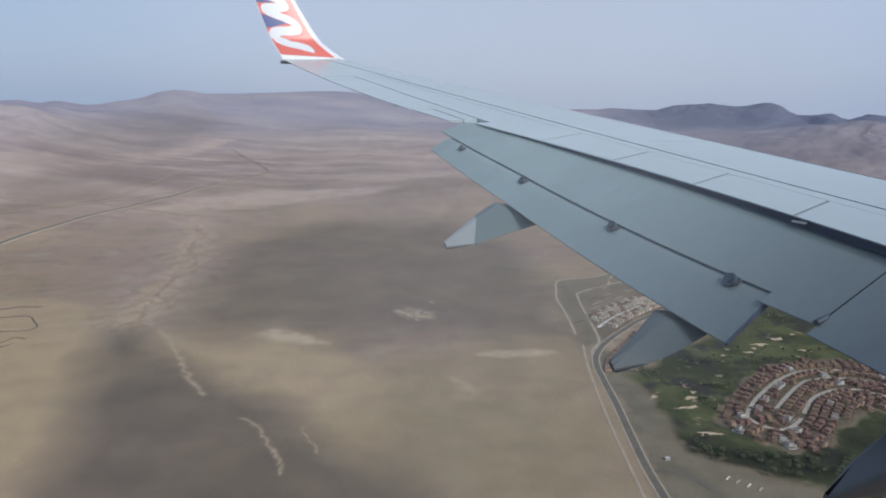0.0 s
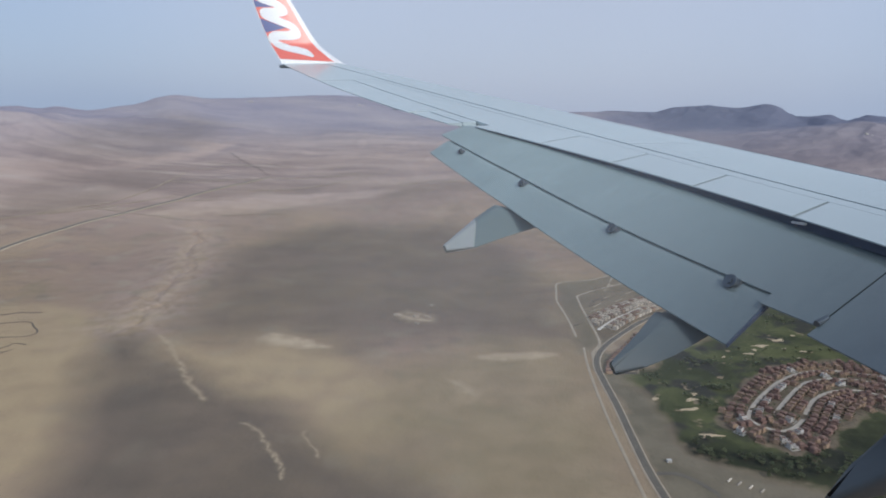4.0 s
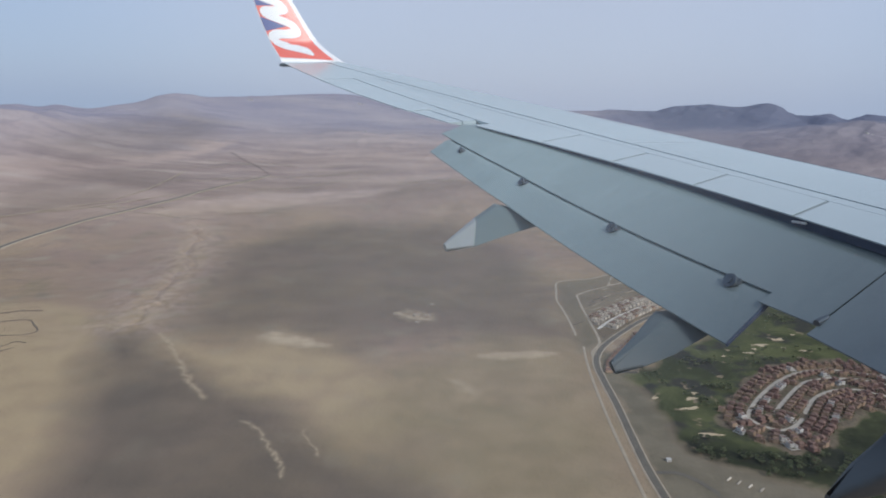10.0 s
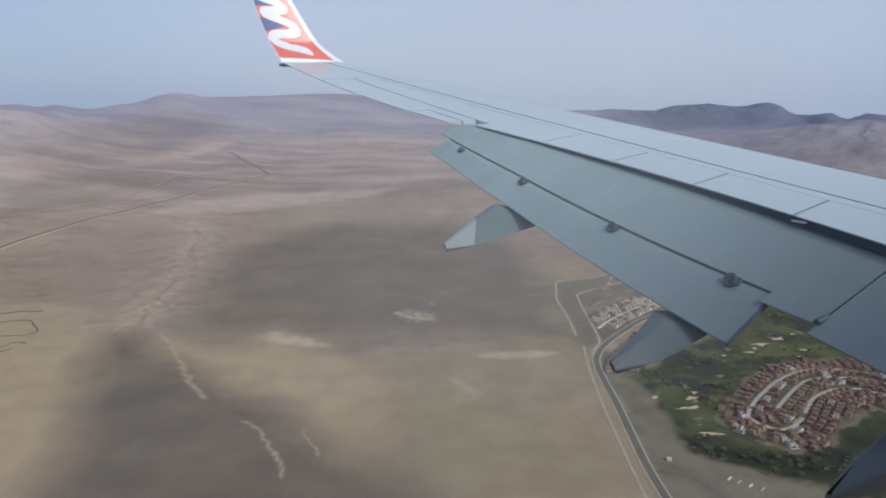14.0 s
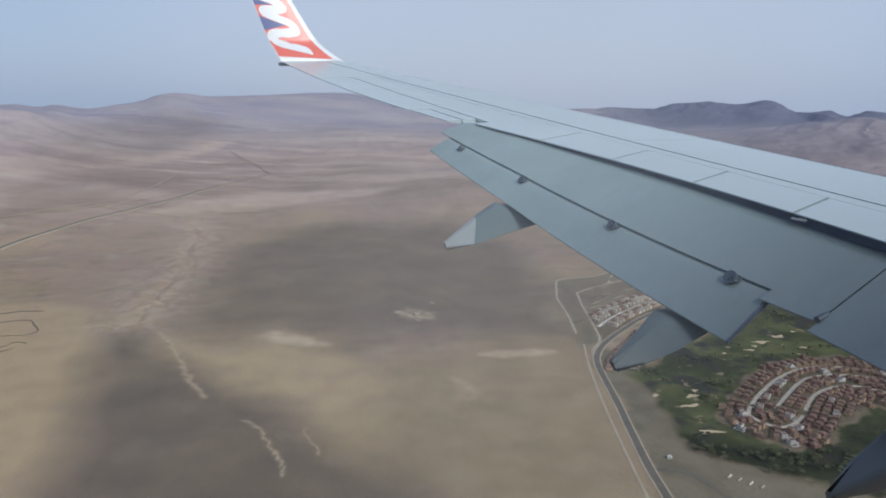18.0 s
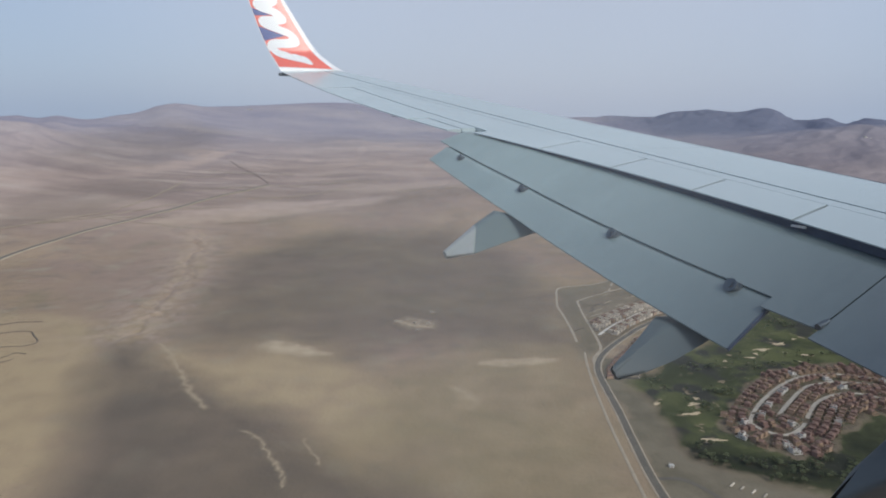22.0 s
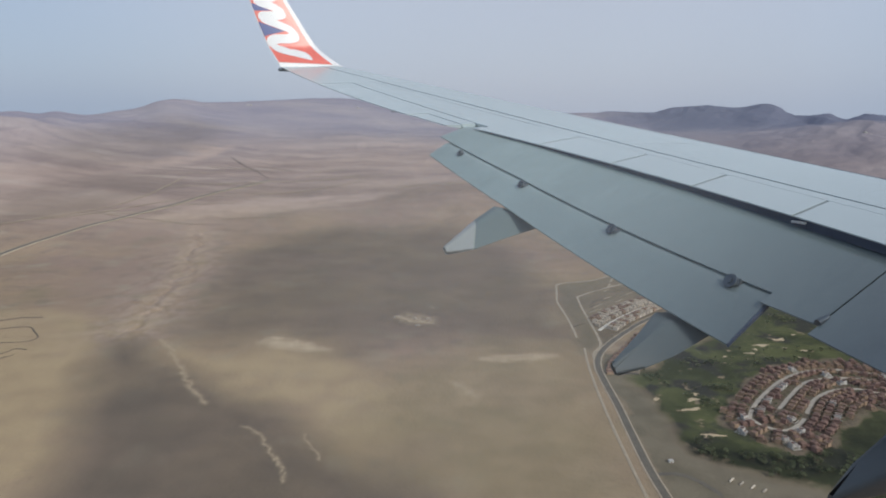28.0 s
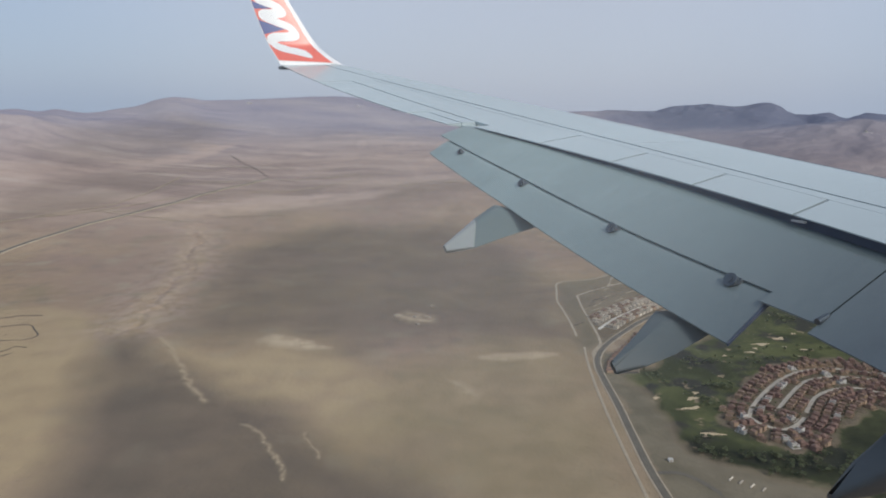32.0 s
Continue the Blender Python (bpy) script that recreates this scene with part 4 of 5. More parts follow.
tagged(strip("dirt_track", lay([(-552, 2076), (-627, 2186), (-696, 2264), (-763, 2354)]), 0.6, 0.8, BERM, 0.8), "dark track climbing towards the hills", "dirt track", kind="structure")
tagged(strip("dirt_track", lay(SERVICE), 1.6, 0.4, TRACK, 1.0), "pale service track beside the resort road", "dirt track", kind="structure")
fr = random.Random(12)
for k in range(26):
    x0, y0, ln = fr.uniform(-900, 700), fr.uniform(1380, 2300), fr.uniform(60, 260)
    tilt = fr.uniform(-0.25, 0.3)
    pts_ = [(x0 + ln * t, y0 + ln * t * tilt + 14 * math.sin(3 * t + k)) for t in (0, 0.35, 0.7, 1.0)]
    tagged(strip("dirt_track", lay(pts_, 6.0), fr.uniform(0.5, 1.0), 0.8, TRACK if fr.random() < 0.7 else GRAVEL, 1.0), "faint track across the far plain", "dirt track", kind="structure")
tagged(strip("road_shoulder", lay(VROAD), 6.2, 0.35, TRACK, 1.0), "pale shoulder along the resort road", "road shoulder", kind="structure")
WORN = material("worn_asphalt", (0.118, 0.102, 0.078), 0.9, 0, 0.2, 0.05)
tagged(strip("road", lay(VROAD), 4.2, 0.5, WORN, 0.3, camber=0.05), "grey asphalt road round the resort", "road", kind="structure")
ST1 = [(302, 597), (313, 616), (340, 650), (382, 692), (419, 714), (456, 721), (484, 712), (511, 701), (540, 672)]
ST2 = [(302, 597), (307, 583), (318, 573), (332, 575), (353, 593), (374, 621), (395, 645), (424, 663), (451, 666), (470, 654), (490, 629)]
ST3 = [(335, 610), (368, 648), (400, 681), (422, 692), (447, 697), (481, 690), (510, 664)]
for line in (ST1, ST2, ST3):
    tagged(strip("street", lay(line), 2.5, 0.3, CONCRETE, 0.3), "pale paved street between resort villas", "street", kind="structure")
BRIGHT = material("bright_concrete", (0.60, 0.56, 0.48), 0.9, 0, 0.1, 0.1)
tagged(strip("street", lay(INNER), 3.0, 0.4, BRIGHT, 0.4), "bright concrete street of the terrace quarter", "street", kind="structure")
for line in (UPPER, OUTER, NSTREET, [(280, 1075), (300, 1130), (314, 1160)]):
    tagged(strip("street", lay(line), 2.2, 0.25, TRACK, 0.4), "pale graded street of an unbuilt quarter", "street", kind="structure")
tagged(strip("street", lay([(180, 497), (197, 497), (209, 487), (219, 470), (227, 448), (250, 400)]), 3.0, 0.25, WORN, 0.4), "grey asphalt side road past the golf course", "street", kind="structure")
tagged(strip("street", lay([(666, 1004), (662, 975), (653, 937), (665, 920), (686, 897), (701, 868), (714, 827)]), 3.0, 0.3, ASPHALT, 0.4), "asphalt drive to the club house", "street", kind="structure")

# ---- earth berms round old fields ----
BERMS = [[(-678, 888), (-635, 899), (-611, 912), (-582, 912)], [(-682, 825), (-611, 862), (-578, 872), (-549, 844), (-541, 817), (-576, 809)], [(-651, 750), (-604, 762), (-551, 771), (-541, 788), (-524, 784)],
         [(-625, 723), (-595, 741), (-564, 736), (-530, 768)]]
for k in range(11):
    t = k / 10
    bx, by = -602 - 146 * t, 608 + 269 * t
    BERMS.append([(bx - 8, by + 4), (bx - 50, by - 14 - 6 * math.sin(k)), (bx - 95 - 10 * math.cos(k * 2), by - 24)])
for line in BERMS:
    tagged(strip("earth_berm", lay(line, 4.0), 0.3, 0.95, BERM, 1.2), "low dark earth berm edging an abandoned field", "earth berm", group="field berms")

# ---- sea and surf ----
WATER = material("sea_water", (0.006, 0.022, 0.05), 0.12, 0, 0.3, 0.01, 0.4)
FOAM = material("surf_foam", (0.75, 0.78, 0.78), 0.9, 0, 0.15, 0.2)
bm = bmesh.new()
ring = []
for x, y in SEA:
    r = math.hypot(x, y)
    k = min(1.0, (EDGE - 10) / r)
    ring.append(bm.verts.new((x * k * SC, (y * k + 16) * SC, -5.0 * SC)))
bm.faces.new(ring)
bmesh.ops.triangulate(bm, faces=bm.faces)
tagged(part("water", bm, WATER), "deep blue sea along a dark shore", "sea", kind="structure")
for line in ([(-1495, 386), (-1425, 404), (-1403, 434)], [(-1392, 444), (-1348, 455), (-1305, 437)], [(-1268, 397), (-1243, 375), (-1223, 356), (-1208, 359)], [(-1196, 366), (-1148, 379), (-1105, 370), (-1044, 359)]):
    bm = bmesh.new()
    prev = None
    for i, (x, y) in enumerate(lay(line, 6.0)):
        w = (1.0 + 2.4 * abs(noise.noise(Vector((x / 9, y / 9, 1))))) * SC
        cur = [bm.verts.new((x * SC, (y - 2) * SC + s * w, -4.9 * SC + dz)) for s, dz in ((-1, 0), (0, 0.5), (1, 0))]
        if prev:
            for j in range(2):
                bm.faces.new((prev[j], cur[j], cur[j + 1], prev[j + 1]))
        prev = cur
    tagged(part("surf", bm, FOAM), "white line of breaking surf", "surf", kind="stuff")

# ---- buildings ----
OCHRE = material("ochre_render", (0.295, 0.205, 0.138), 0.9, 0, 0.12, 0.4, pieces=0.22)
WHITE = material("white_render", (0.50, 0.475, 0.43), 0.85, 0, 0.08, 0.4, pieces=0.12)
SANDY = material("sandy_render", (0.46, 0.40, 0.32), 0.9, 0, 0.12, 0.4, pieces=0.3)
ROSE = material("rose_render", (0.205, 0.125, 0.10), 0.9, 0, 0.12, 0.4, pieces=0.25)
CLAY = material("clay_roof_tile", (0.160, 0.096, 0.074), 0.9, 0, 0.25, 0.8, pieces=0.2)
GLASS = material("dark_window_glass", (0.03, 0.035, 0.04), 0.15, 0, 0.1, 1.0)
WOOD = material("brown_door_wood", (0.14, 0.08, 0.045), 0.7, 0, 0.2, 3.0)
PLOT = material("dark_garden_soil", (0.075, 0.062, 0.05), 0.95, 0, 0.25, 0.3)


def box(bm, x0, x1, y0, y1, z0, z1):
    bmesh.ops.create_cube(bm, size=1, matrix=Matrix.Translation(((x0 + x1) / 2, (y0 + y1) / 2, (z0 + z1) / 2)) @ Matrix.Diagonal((x1 - x0, y1 - y0, z1 - z0, 1)))


def boxes(*dims):
    bm = bmesh.new()
    for d in dims:
        box(bm, *d)
    return bm


def parapet(x0, x1, y0, y1, z, h=0.8, t=0.3):
    return boxes((x0, x1, y0, y0 + t, z, z + h), (x0, x1, y1 - t, y1, z, z + h), (x0, x0 + t, y0 + t, y1 - t, z, z + h), (x1 - t, x1, y0 + t, y1 - t, z, z + h))


def villa(wall, label, width=11.0, pitched=False):
    """Two-storey villa with a lower terrace wing and a walled plot; front towards -y."""
    root = new("villa")
    tagged(root, label, "villa", group="resort villas")
    w = width / 2
    part("main_block", boxes((-w, 1.5, -3.5, 4.5, -2.0, 6.2)), wall, root)
    part("terrace_wing", boxes((1.505, w, -4.5, 3.5, -2.0, 3.2)), wall, root)
    if pitched:
        bm = bmesh.new()
        v = [bm.verts.new(p) for p in ((-w - 0.4, -3.9, 6.2), (1.9, -3.9, 6.2), (1.9, 4.9, 6.2), (-w - 0.4, 4.9, 6.2), (-w + 2.6, 0.5, 8.2), (-1.1, 0.5, 8.2))]
        for f in ((0, 1, 5, 4), (1, 2, 5), (2, 3, 4, 5), (3, 0, 4), (3, 2, 1, 0)):
            bm.faces.new([v[i] for i in f])
        part("hipped_roof", bm, CLAY, root, "clay tiled hipped roof")
    else:
        part("roof_floor", boxes((-w + 0.3, 1.2, -3.2, 4.2, 6.2, 6.35)), CLAY, root, "clay paved flat roof")
        part("parapet", parapet(-w, 1.5, -3.5, 4.5, 6.2), wall, root)
    part("terrace_floor", boxes((1.8, w - 0.3, -4.2, 3.2, 3.2, 3.33)), CLAY, root, "clay paved roof terrace")
    part("parapet", parapet(1.505, w, -4.5, 3.5, 3.2), wall, root)
    for x, y, z in ((-w + 1.2, -3.5, 4.0), (-1.2, -3.5, 4.0), (-w + 1.2, -3.5, 1.0), (3.0, -4.5, 1.0)):
        win = part("window", boxes((x - 0.7, x + 0.7, y - 0.06, y + 0.02, z, z + 1.3)), GLASS, root, "dark glazed window")
        part("sill", boxes((x - 0.8, x + 0.8, y - 0.16, y - 0.061, z - 0.14, z - 0.01)), wall, win)
    part("door", boxes((-1.6, -0.5, -3.58, -3.48, 0.0, 2.1)), WOOD, root)
    part("garden_wall", boxes((-w - 1.5, w + 1.5, -8.0, -7.75, -2.0, 1.3), (-w - 1.5, -w - 1.25, -7.75, 6.5, -2.0, 1.3), (w + 1.25, w + 1.5, -7.75, 6.5, -2.0, 1.3)), wall, root)
    return root


VILLAS = [villa(OCHRE, "ochre two-storey villa with flat clay-paved roof"), villa(ROSE, "rose-brown villa with hipped clay roof", 12.0, True),
          villa(WHITE, "white two-storey villa with flat roof terrace", 11.5), villa(OCHRE, "ochre villa with hipped clay tile roof", 10.5, True),
          villa(ROSE, "dull rose villa with flat clay roof", 11.0)]
used = []
rng = random.Random(4)


def place_villa(x, y, turn, pick=None):
    k = pick if pick is not None else rng.choice((0, 0, 0, 1, 1, 2, 3, 3, 4, 4, 1))
    if k in used:
        ob = copy_thing(VILLAS[k], Matrix.Identity(4))
    else:
        used.append(k)
        ob = VILLAS[k]
    ob.matrix_world = Matrix.Translation(at(x, y)) @ Matrix.Rotation(turn, 4, "Z") @ Matrix.Diagonal((0.88, 0.88, 0.88, 1))
    return ob


placed = []
streets = [lay(ST1), lay(ST2), lay(ST3)]


def along(line, offset, step, spots, inside_of=None, clear=()):
    """Villas beside a line, fronts towards it."""
    run, last = 0.0, line[0]
    for a, b in zip(line, line[1:]):
        run += math.hypot(b[0] - a[0], b[1] - a[1])
        if run < step:
            continue
        run = 0.0
        dx, dy = b[0] - a[0], b[1] - a[1]
        ln = math.hypot(dx, dy)
        nx, ny = -dy / ln, dx / ln
        x, y = b[0] + nx * offset, b[1] + ny * offset
        if inside_of and not bool(inside(np.array([x]), np.array([y]), inside_of)[0]):
            continue
        if any(math.hypot(x - p[0], y - p[1]) < step * 0.86 for p in placed):
            continue
        if any(float(seg_dist(np.array([x]), np.array([y]), s)[0]) < 5.0 for s in clear):
            continue
        placed.append((x, y))
        spots.append((x, y, math.atan2(-ny * (1 if offset < 0 else -1), -nx * (1 if offset < 0 else -1)) + math.pi / 2 + math.pi))


spots = []
for line, offs in ((streets[0], (8.5, -8.5, 17)), (streets[2], (-8.5, 8.5, -17)), (streets[1], (8.5, -8.5, -17, 17, -26, -35))):
    for o in offs:
        along(line, o, 9.2, spots, TOWN, streets)
# corners left over between the rows
for _ in range(2600):
    x, y = rng.uniform(275, 570), rng.uniform(530, 750)
    if not bool(inside(np.array([x]), np.array([y]), TOWN)[0]) or any(math.hypot(x - p[0], y - p[1]) < 8.6 for p in placed):
        continue
    gaps = [float(seg_dist(np.array([x]), np.array([y]), line)[0]) for line in streets]
    if min(gaps) < 5.6:
        continue
    line = streets[gaps.index(min(gaps))]
    i = min(range(len(line) - 1), key=lambda k: math.hypot(line[k][0] - x, line[k][1] - y))
    placed.append((x, y))
    spots.append((x, y, math.atan2(line[i + 1][1] - line[i][1], line[i + 1][0] - line[i][0])))
for x, y, t in spots:
    place_villa(x, y, t + rng.uniform(-0.05, 0.05), rng.choice((2, 2, 1)) if x > 480 and rng.random() < 0.25 else None)


# the terraces of the north quarter
def town_house(wall, label):
    root = new("town_house")
    tagged(root, label, "town house", group="terrace houses")
    part("wall_block", boxes((-5, 5, -4, 4, -1.5, 5.6)), wall, root)
    part("parapet", parapet(-5, 5, -4, 4, 5.6, 0.7, 0.3), wall, root)
    part("roof", boxes((-4.7, 4.7, -3.7, 3.7, 5.6, 5.75)), TRACK if wall is SANDY else CLAY, root)
    part("door", boxes((-0.6, 0.6, -4.06, -3.98, 0, 2.2)), WOOD, root)
    for x in (-3, 3):
        part("window", boxes((x - 0.8, x + 0.8, -4.05, -3.98, 3.2, 4.6)), GLASS, root)
    part("yard_wall", boxes((-5.2, 5.2, -9.2, -9.0, -1.5, 1.4), (-5.2, -5.0, -9.0, -4.1, -1.5, 1.4), (5.0, 5.2, -9.0, -4.1, -1.5, 1.4)), wall, root)
    return root


HOUSES = [town_house(SANDY, "sand-coloured flat-roofed terrace house with a walled yard"), town_house(OCHRE, "ochre flat-roofed terrace house with clay paving")]
first_house = [True, True]
spots = []
inner_line = lay(INNER)
for o in (9, -9, 18, 27, -18):
    along(inner_line, o, 9.0, spots, NORTH, [inner_line, lay(VROAD)])
for x, y, t in spots:
    k = 1 if rng.random() < 0.3 else 0
    ob = HOUSES[k] if first_house[k] else copy_thing(HOUSES[k], Matrix.Identity(4))
    first_house[k] = False
    ob.matrix_world = Matrix.Translation(at(x, y)) @ Matrix.Rotation(t, 4, "Z")

# ---- terraced plots above the road ----
PLOT_FRONT = [(187, 709), (195, 737), (210, 764), (231, 795), (257, 838)]
PLOT_END = [(220, 709), (237, 731), (254, 757), (266, 783), (275, 808)]
for k in range(13):
    t = k / 12 * 3.999
    i, u = int(t), t - int(t)
    x, y = (PLOT_FRONT[i][j] * (1 - u) + PLOT_FRONT[i + 1][j] * u for j in (0, 1))
    ex, ey = (PLOT_END[i][j] * (1 - u) + PLOT_END[i + 1][j] * u for j in (0, 1))
    ang = math.atan2(ey - y, ex - x) + math.pi / 2
    x, y = x + 8 * math.sin(ang), y - 8 * math.cos(ang)
    plot = new("garden_plot")
    tagged(plot, "narrow dark garden plot between pale walls", "garden plot", group="terraced plots")
    part("soil", boxes((2.0, 40.0, -3.6, 3.6, -2.0, 0.35)), PLOT, plot, "dark turned soil")
    part("boundary_wall", boxes((-9.0, 42.0, 3.62, 4.6, -2.0, 1.6)), TRACK, plot, "pale boundary wall")
    part("end_wall", boxes((40.05, 41.2, -3.6, 3.6, -2.0, 1.4)), TRACK, plot)
    part("house_block", boxes((-9.0, 1.95, -3.6, 3.6, -2.0, 4.5)), OCHRE, plot, "ochre rendered terrace house")
    part("roof", boxes((-8.7, 1.6, -3.3, 3.3, 4.505, 4.8)), CLAY, plot)
    part("window", boxes((-9.08, -8.98, -1.4, 1.4, 1.0, 2.6)), GLASS, plot)
    plot.matrix_world = Matrix.Translation(at(x, y)) @ Matrix.Rotation(ang - math.pi / 2, 4, "Z")

# ---- fishing village, farms and far hamlets ----
def cottage(wall, label, w, d, h):
    root = new("cottage")
    tagged(root, label, "cottage", group="village cottages")
    part("wall_block", boxes((-w / 2, w / 2, -d / 2, d / 2, -1.5, h)), wall, root)
    part("parapet", parapet(-w / 2, w / 2, -d / 2, d / 2, h, 0.5, 0.25), wall, root)
    part("roof", boxes((-w / 2 + 0.25, w / 2 - 0.25, -d / 2 + 0.25, d / 2 - 0.25, h, h + 0.12)), TRACK, root)
    part("door", boxes((-0.5, 0.5, -d / 2 - 0.06, -d / 2 + 0.02, 0, 2.1)), WOOD, root)
    for x in (-w * 0.32, w * 0.32):
        part("window", boxes((x - 0.6, x + 0.6, -d / 2 - 0.05, -d / 2 + 0.02, 1.0, 2.1)), GLASS, root)
    return root


COTTAGES = [cottage(WHITE, "low white flat-roofed village cottage", 9, 7, 3.4), cottage(TRACK, "low sand-coloured flat-roofed cottage", 12, 8, 3.6), cottage(WHITE, "two-storey white flat-roofed cottage", 8, 8, 6.2)]
first = [True] * 3


def place_cottage(x, y, turn, k):
    ob = COTTAGES[k] if first[k] else copy_thing(COTTAGES[k], Matrix.Identity(4))
    first[k] = False
    ob.matrix_world = Matrix.Translation(at(x, y)) @ Matrix.Rotation(turn, 4, "Z")


for i in range(46):
    t = i / 45
    place_cottage(-897 + 244 * t + rng.uniform(-4, 4), 358 + 53 * t + rng.choice((-18, -6, 6, 18, 30)) + rng.uniform(-3, 3), rng.uniform(-0.3, 0.6), i % 3)
for cx, cy, n in ((-1305, 1028, 4), (-884, 795, 4), (-1218, 456, 4), (-1301, 501, 2)):
    for i in range(n):
        place_cottage(cx + 12 * i, cy + rng.uniform(-6, 6), rng.uniform(0, 3), i % 3)
for cx, cy, n in ((-900, 3160, 5), (-393, 3180, 3), (-300, 2700, 2), (1424, 2238, 4)):
    for i in range(n):
        place_cottage(cx + rng.uniform(-26, 26), cy + rng.uniform(-8, 8), rng.uniform(0, 3), rng.choice((0, 2)))

# long white hall and the club house
def hall(name, label, x, y, turn, ln, wd, h):
    root = new(name)
    tagged(root, label, name.replace("_", " "))
    part("wall_block", boxes((-ln / 2, ln / 2, -wd / 2, wd / 2, -2, h)), WHITE, root)
    bm = bmesh.new()
    v = [bm.verts.new(p) for p in ((-ln / 2 - 0.5, -wd / 2 - 0.5, h), (ln / 2 + 0.5, -wd / 2 - 0.5, h), (ln / 2 + 0.5, wd / 2 + 0.5, h), (-ln / 2 - 0.5, wd / 2 + 0.5, h), (-ln / 2 - 0.5, 0, h + 2.2), (ln / 2 + 0.5, 0, h + 2.2))]
    for f in ((0, 1, 5, 4), (2, 3, 4, 5), (1, 2, 5), (3, 0, 4), (3, 2, 1, 0)):
        bm.faces.new([v[i] for i in f])
    part("roof", bm, WHITE, root)
    for k in range(5):
        xx = -ln / 2 + ln * (k + 0.5) / 5
        part("window", boxes((xx - 1, xx + 1, -wd / 2 - 0.06, -wd / 2 + 0.02, 1.2, 2.8)), GLASS, root)
    part("door", boxes((-ln / 2 + 0.4, -ln / 2 + 2.6, -wd / 2 - 0.07, -wd / 2 + 0.01, 0, 2.6)), WOOD, root)
    root.matrix_world = Matrix.Translation(at(x, y)) @ Matrix.Rotation(turn, 4, "Z")


hall("storage_hall", "long white storage hall on bare ground", 314, 1168, 0.1, 36, 16, 6)
hall("club_house", "white club house beside the golf course", 672, 1012, 0.5, 28, 14, 5)

# low rows of pale spoil on the graded lots of the unbuilt quarter
lot_rng = random.Random(31)
for k in range(34):
    t = lot_rng.random()
    x, y = 196 + 190 * t + lot_rng.uniform(-8, 8), 850 + 235 * t + lot_rng.uniform(25, 150) * (0.35 + 0.65 * min(1.0, t * 3))
    if not bool(inside(np.array([x]), np.array([y]), LOTS)[0]):
        continue
    ln = lot_rng.uniform(6, 18)
    bm = boxes((-ln, ln, -0.9, 0.9, -1.5, 0.9))
    bmesh.ops.subdivide_edges(bm, edges=[e for e in bm.edges if e.calc_length() > 6], cuts=6)
    for v in bm.verts:
        v.co += noise.noise_vector(v.co * 0.5 + Vector((k * 3.0, 0, 0))) * 0.7
    row = tagged(part("spoil_row", bm, TRACK if k % 3 else BERM), "low row of heaped spoil on a graded lot" if k % 3 else "low dark row of heaped soil on a graded lot", "spoil row", group="lot spoil rows")
    row.matrix_world = Matrix.Translation(at(x, y)) @ Matrix.Rotation(0.75 + lot_rng.uniform(-0.12, 0.12), 4, "Z")

# low pale walls in a row beside the golf course
wall_bm = boxes((-4.5, 4.5, -0.8, 0.8, -1.5, 1.3))
bmesh.ops.bevel(wall_bm, geom=wall_bm.edges[:], offset=0.15, segments=1, affect="EDGES")
low_wall = part("low_wall", wall_bm, SANDY)
for k, (x, y) in enumerate(((237, 487), (243, 482), (250, 477), (257, 472))):
    ob = low_wall if k == 0 else copy_thing(low_wall, Matrix.Identity(4))
    tagged(ob, "low pale rendered wall on bare verge", "low wall", group="verge walls")
    ob.matrix_world = Matrix.Translation(at(x, y)) @ Matrix.Rotation(0.75, 4, "Z")

# small white pump hut beside the resort road
hut = new("pump_hut")
tagged(hut, "small white flat-roofed pump hut on bare verge", "pump hut")
part("wall_block", boxes((-2.5, 2.5, -2, 2, -1, 3)), WHITE, hut)
part("roof", boxes((-2.7, 2.7, -2.2, 2.2, 3.003, 3.25)), WHITE, hut)
part("door", boxes((-0.5, 0.5, -2.06, -1.98, 0, 2.1)), WOOD, hut)
hut.matrix_world = Matrix.Translation(at(197, 516))

# ---- ruined stone walls on the plain ----
STONE = material("dry_stone", (0.38, 0.33, 0.26), 0.95, 0, 0.25, 0.6, 0.3)
for i, (x, y, t, ln, wd) in enumerate(((-65, 917, 0.2, 16, 9), (-38, 912, 0.6, 12, 10), (-21, 909, -0.1, 9, 7), (-35, 879, 0.9, 10, 6), (-16, 964, 0.1, 8, 7))):
    ruin = new("stone_ruin")
    tagged(ruin, "roofless ruined hut of pale dry stone", "ruin", group="stone ruins")
    for j, d in enumerate(((-ln / 2, ln / 2, -wd / 2, -wd / 2 + 0.8, -1, 1.5), (-ln / 2, ln / 2 * 0.3, wd / 2 - 0.8, wd / 2, -1, 2.0), (-ln / 2, -ln / 2 + 0.8, -wd / 2 + 0.8, wd / 2 - 0.8, -1, 2.4), (ln / 2 - 0.8, ln / 2, -wd / 2 + 0.8, wd / 2 - 2, -1, 1.1))):
        bm = boxes(d)
        bmesh.ops.subdivide_edges(bm, edges=bm.edges[:], cuts=3, use_grid_fill=True)
        for v in bm.verts:
            v.co += noise.noise_vector(v.co * 0.7 + Vector((i * 5, j * 3, 0))) * 0.35
        part("wall", bm, STONE, ruin)
    ruin.matrix_world = Matrix.Translation(at(x, y)) @ Matrix.Rotation(t, 4, "Z")

# ---- golf course: bunkers, pond, trees ----
SAND = material("bunker_sand", (0.46, 0.36, 0.23), 0.95, 0, 0.12, 0.2)
CHALK = material("white_bunker_sand", (0.66, 0.63, 0.52), 0.95, 0, 0.08, 0.2)


